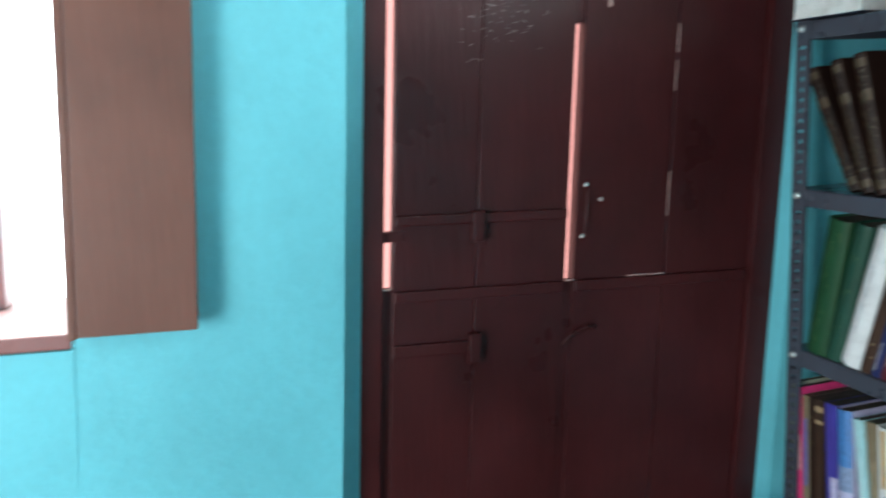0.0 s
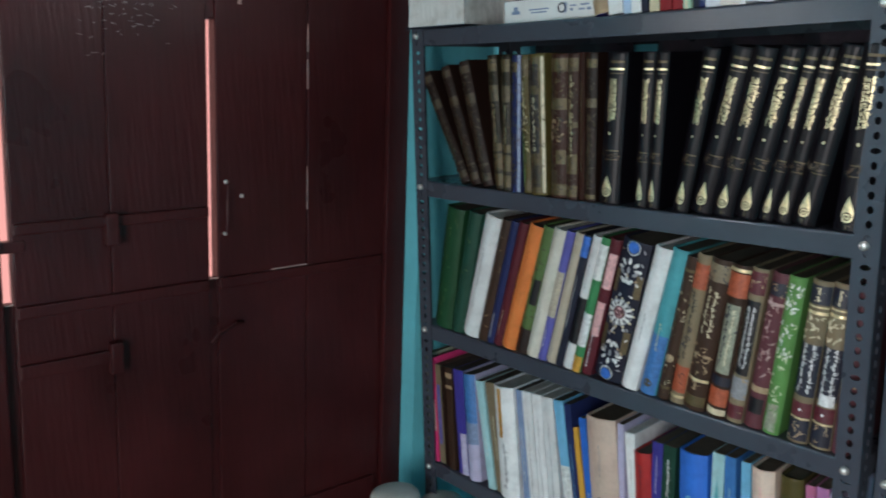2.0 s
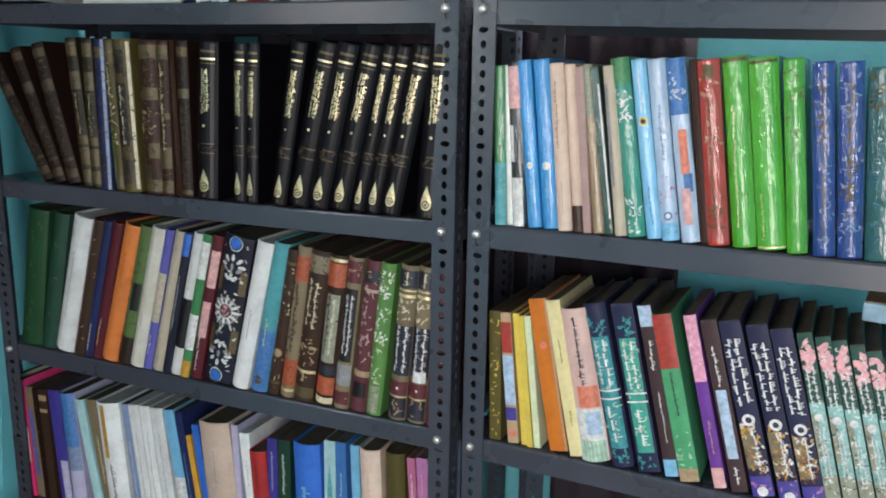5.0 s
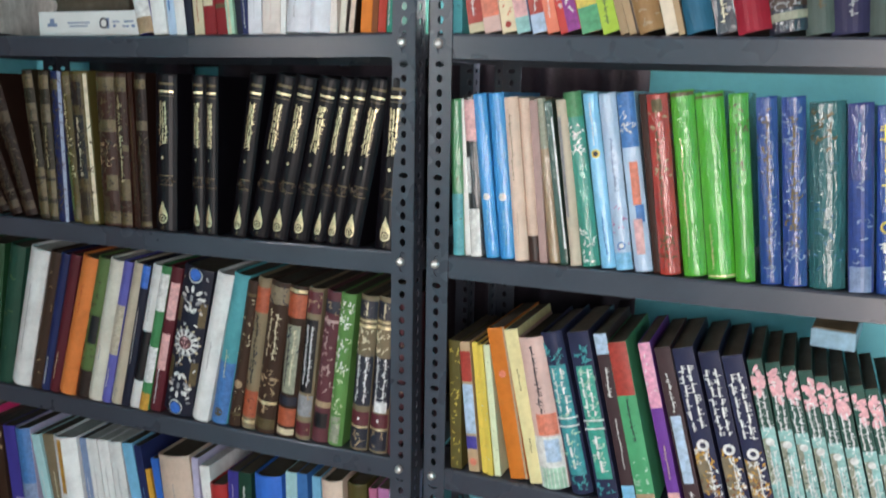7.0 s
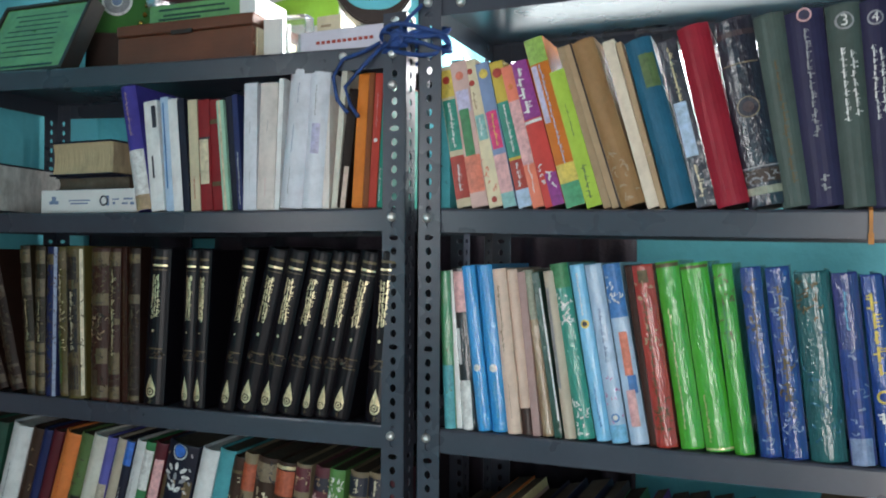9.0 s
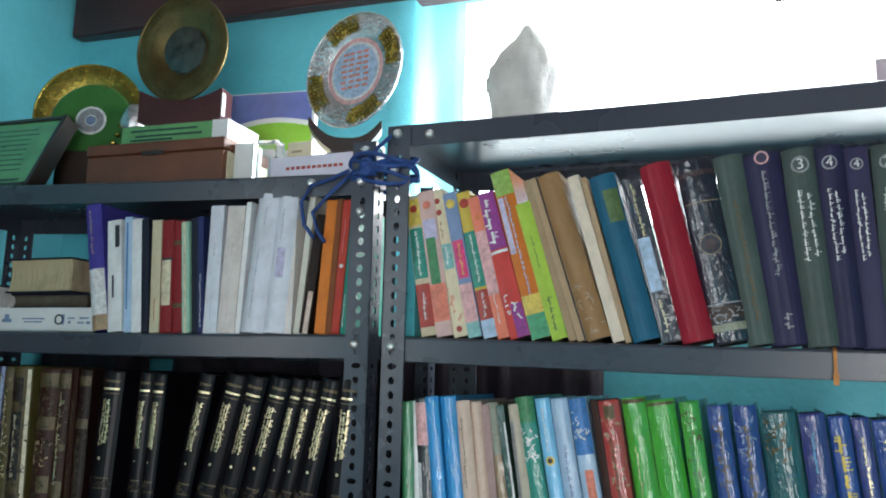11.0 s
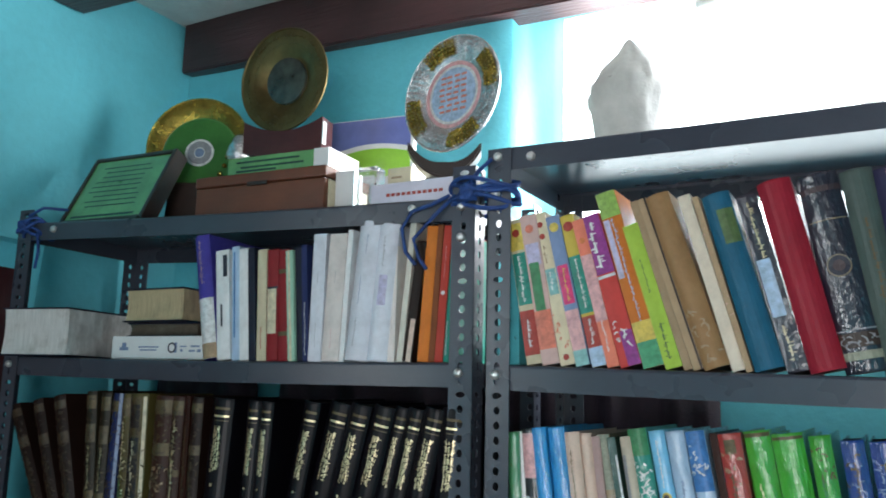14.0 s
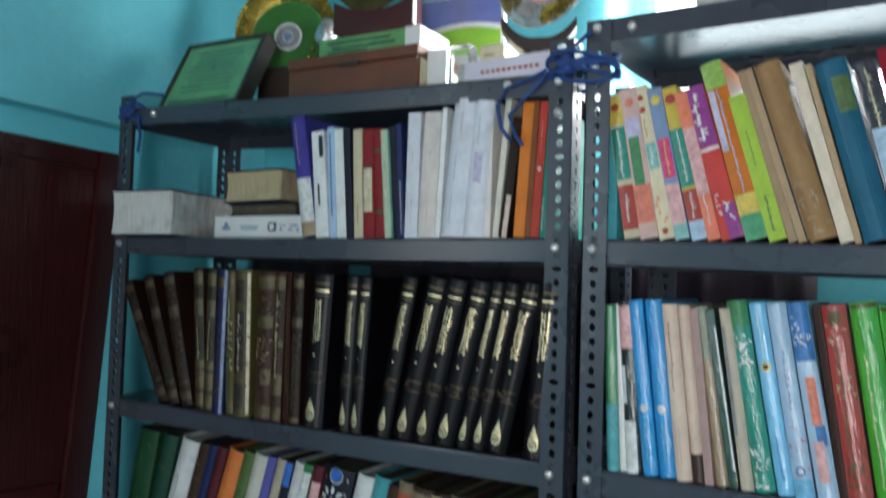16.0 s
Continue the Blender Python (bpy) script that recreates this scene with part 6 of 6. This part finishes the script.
part("foot", boxed(-.03, .03, -.012, .026, 0, .022, bevel=.003), DARKWOOD, st2)
part("peg", boxed(-.01, .02, .0, .02, .0, .05, bevel=.003), CREAMCARD, st2)


# ---------------------------------------------------------------- blue cord round the posts
def cord(m, loops, r0, tails, label):
    c = thing("blue_cord", m, label, "cord", "cords on the racks")
    for k in range(loops):
        pts = []
        ph = rng.uniform(0, 6.28)
        for i in range(30):
            q = i * math.tau / 30
            pts.append((r0[0] * math.cos(q) * rng.uniform(.98, 1.03), r0[1] * math.sin(q) - .002 * k, r0[2] * math.sin(2 * q + ph) + .006 * (k - loops / 2)))
        part("winding", tube(pts, .0033, 7, True), ROPE, c, smooth=True)
    for pts in tails:
        part("tail", tube(pts, .003, 7), ROPE, c, smooth=True)
    pts = []
    for i in range(34):
        q = i * .93
        pts.append((-r0[0] * .3 + .013 * math.sin(q * 1.3) + rng.uniform(-.002, .002), -r0[1] - .004 + .006 * math.cos(q * 2.1), .011 * math.cos(q) + rng.uniform(-.002, .002)))
    part("knot", tube(pts, .0036, 7), ROPE, c, smooth=True)
    return c


cord(pose(0.03, 0.018, 1.775), 6, (.052, .026, .008),
     [[(-.05, -.02, .0), (-.075, -.026, -.012), (-.11, -.026, -.02), (-.125, -.027, -.045), (-.118, -.027, -.08), (-.10, -.028, -.10)],
      [(-.04, -.02, .0), (-.07, -.028, -.03), (-.105, -.027, -.062), (-.095, -.027, -.09), (-.082, -.027, -.107)],
      [(-.02, -.024, .01), (.0, -.026, .03), (.02, -.026, .045)]], "blue nylon cord wound round the two middle posts")
cord(pose(-0.891, -0.047, 1.782, 0, 0, 4.1), 4, (.026, .026, .01),
     [[(.0, -.026, .02), (.03, -.02, .035), (.06, .01, .035)], [(.02, -.02, -.01), (.03, -.022, -.05), (.022, -.02, -.08)]], "blue nylon cord tied round the end post")

# ---------------------------------------------------------------- on top of the second rack
zt = RZ[5] + 0.0152
vs = thing("wrapped_vase", pose(0.197, 0.17, zt), "vase wrapped in grey translucent cloth, peaked at the top", "vase")
prof = [(0, 0), (.042, .001), (.05, .02), (.053, .04), (.055, .06), (.056, .08), (.058, .1), (.058, .115), (.053, .127), (.048, .138), (.041, .15), (.031, .163), (.02, .178), (.011, .192), (.005, .201), (0, .204)]
bm = lathe(prof, 48)
for v in bm.verts:
    q = math.atan2(v.co.y, v.co.x)
    up = min(1, v.co.z * 8)
    k = 1 + up * (.05 * math.sin(7 * q + v.co.z * 40) + .035 * math.sin(13 * q - v.co.z * 70) + .16 * noise.noise(Vector((v.co.x * 32, v.co.y * 32, v.co.z * 24))))
    v.co.x = v.co.x * k + .006 * noise.noise(Vector((0, 3, v.co.z * 14))) * up
    v.co.y *= k
part("wrapping", bm, FABRIC, vs, smooth=True)
part("tie", tube([(.05 * math.cos(i * math.tau / 20), .05 * math.sin(i * math.tau / 20), .128) for i in range(20)], .0016, 6, True), FABRIC, vs)
pb = thing("pale_carton", pose(0.512, 0.18, zt + 0.001), "long pale pink carton lying on the rack top", "box")
part("carton", boxed(0, 0.17, 0, 0.08, 0, 0.055, bevel=0.002), surface("pale_pink_card", (.6, .5, .52), 0.6, grain=80, big=12, vary=0.12), pb)
pb = thing("pale_carton", pose(0.692, 0.18, zt + 0.002), "pale pink carton standing on the rack top", "box")
part("carton", boxed(0, 0.12, 0, 0.08, 0, 0.085, bevel=0.002), surface("dusty_pink_card", (.55, .46, .5), 0.6, grain=80, big=12, vary=0.12), pb)
# strap loop and hook hanging from the beam before the window
lp = thing("hanging_strap", pose(0.602, 0.375, 2.211), "grey webbing strap loop hanging from the beam", "strap")
IRON = surface("grey_iron", (.2, .19, .18), 0.5, metal=0.4, grain=120, big=30)
part("loop", tube([(-.012, 0, 0), (-.03, 0, -.03), (-.033, 0, -.045), (-.018, 0, -.072), (-.012, 0, -.09), (.012, 0, -.09), (.018, 0, -.072), (.033, 0, -.045), (.03, 0, -.03), (.012, 0, 0)], .0045, 8), IRON, lp, smooth=True)
part("plate", boxed(-.03, .03, -.006, .006, -.097, -.091, bevel=.002), IRON, lp)
hk = thing("beam_hook", pose(0.388, 0.375, 2.219), "small grey wire hook under the beam", "hook")
part("wire", tube([(0, 0, 0), (.002, 0, -.02), (-.004, 0, -.03), (.004, 0, -.045), (0, 0, -.06)], .003, 6), IRON, hk, smooth=True)
# tube lamp fitting that hangs in the window light
tl = thing("tube_lamp", pose(0.27, 0.376, 2.221), "unlit tube lamp end fitting under the beam", "lamp")
part("bracket", boxed(-.03, .06, -.02, .02, -.03, 0, bevel=.004), PLASTIC, tl)
part("tube", lathe([(0, 0), (.012, .001), (.013, .004), (.013, .07), (0, .071)], 18, pose(-.01, 0, -.042, 0, 90, 0)), PLASTIC, tl, smooth=True)

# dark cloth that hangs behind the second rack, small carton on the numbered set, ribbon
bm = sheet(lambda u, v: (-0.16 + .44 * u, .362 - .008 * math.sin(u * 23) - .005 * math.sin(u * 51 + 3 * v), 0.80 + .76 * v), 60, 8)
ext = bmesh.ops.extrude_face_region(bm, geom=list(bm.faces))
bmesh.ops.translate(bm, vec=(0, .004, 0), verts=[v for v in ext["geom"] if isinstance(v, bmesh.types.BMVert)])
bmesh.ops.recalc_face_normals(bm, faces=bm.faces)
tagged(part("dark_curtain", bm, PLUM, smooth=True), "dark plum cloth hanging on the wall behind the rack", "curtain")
# added sheet for the shade behind the bound sets, notched where wall shows
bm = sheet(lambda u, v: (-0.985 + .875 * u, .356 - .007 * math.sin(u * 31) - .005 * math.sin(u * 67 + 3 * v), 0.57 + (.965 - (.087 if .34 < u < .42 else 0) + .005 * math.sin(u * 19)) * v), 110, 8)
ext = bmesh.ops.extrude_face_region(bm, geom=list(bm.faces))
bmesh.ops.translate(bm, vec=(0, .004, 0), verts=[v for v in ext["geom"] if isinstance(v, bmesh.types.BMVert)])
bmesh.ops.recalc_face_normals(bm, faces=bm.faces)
tagged(part("dark_curtain", bm, PLUM, smooth=True), "dark sheet standing in for shade behind the bound sets", "curtain")
# added sheet for the shade under the top shelf, behind the white booklets
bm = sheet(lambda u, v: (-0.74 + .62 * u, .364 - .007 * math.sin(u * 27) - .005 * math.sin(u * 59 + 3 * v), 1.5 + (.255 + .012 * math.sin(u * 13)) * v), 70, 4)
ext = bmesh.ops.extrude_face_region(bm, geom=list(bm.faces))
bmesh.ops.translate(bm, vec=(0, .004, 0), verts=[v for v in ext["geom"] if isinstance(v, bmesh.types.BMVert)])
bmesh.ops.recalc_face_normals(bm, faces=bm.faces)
tagged(part("dark_curtain", bm, PLUM, smooth=True), "dark sheet standing in for shade behind the white booklets", "curtain")
# dark sheet that covers the wall behind the lower shelves
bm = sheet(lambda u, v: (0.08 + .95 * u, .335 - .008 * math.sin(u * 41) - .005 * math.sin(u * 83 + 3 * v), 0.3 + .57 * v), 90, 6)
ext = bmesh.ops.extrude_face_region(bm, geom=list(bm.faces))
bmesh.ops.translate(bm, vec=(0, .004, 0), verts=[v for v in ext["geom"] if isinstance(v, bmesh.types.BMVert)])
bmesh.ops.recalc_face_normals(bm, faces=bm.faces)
tagged(part("dark_curtain", bm, PLUM, smooth=True), "dark sheet behind the lower shelves of the rack", "curtain")
sb = thing("small_packet", pose(0.56, 0.11, 1.127, 8, 0, -8), "small blue and brown packet lying on the books", "packet")
part("carton", boxed(0, 0.055, 0, 0.09, 0, 0.026, bevel=0.002), surface("powder_blue_card", (.3, .48, .6), 0.45, grain=80, big=40, vary=0.2), sb)
part("top_flap", boxed(0.002, 0.053, 0.002, 0.088, 0.0264, 0.028), surface("brown_card", (.2, .14, .08), 0.6, grain=80, big=40), sb)
rb = thing("bookmark_ribbon", pose(0.612, 0.0, deck_z("R4", 0.612)), "orange ribbon bookmark hanging over the shelf edge", "ribbon")
bm = sheet(lambda u, v: (-.002 + .004 * u, (.004 if v > .8 else -.0035), -.03 + .0315 * min(1, v * 1.1)), 2, 10)
part("ribbon", bm, ORANGETAPE, rb)
bm = sheet(lambda u, v: (-.003 + .006 * u, -.0037, -.041 + .013 * v), 2, 2)
part("tassel", bm, ORANGETAPE, rb)

# white lidded containers on the floor before the door
for x, y, r, h, lab in ((-0.88, -0.185, .056, .547, "tall white plastic container with a domed lid"), (-0.87, -0.062, .05, .49, "small off-white plastic container beside a rack post")):
    c = thing("plastic_container", pose(x, y, 0), lab, "container")
    part("body", lathe([(0, 0), (r * .86, 0), (r * .9, .01), (r * .97, h - .05), (r * .97, h - .03), (0, h - .03)], 40), PLASTIC, c, smooth=True)
    part("lid", lathe([(r * 1.0, h - .045), (r * 1.02, h - .02), (r * .95, h - .008), (r * .6, h), (0, h)], 40), PLASTIC, c, smooth=True)
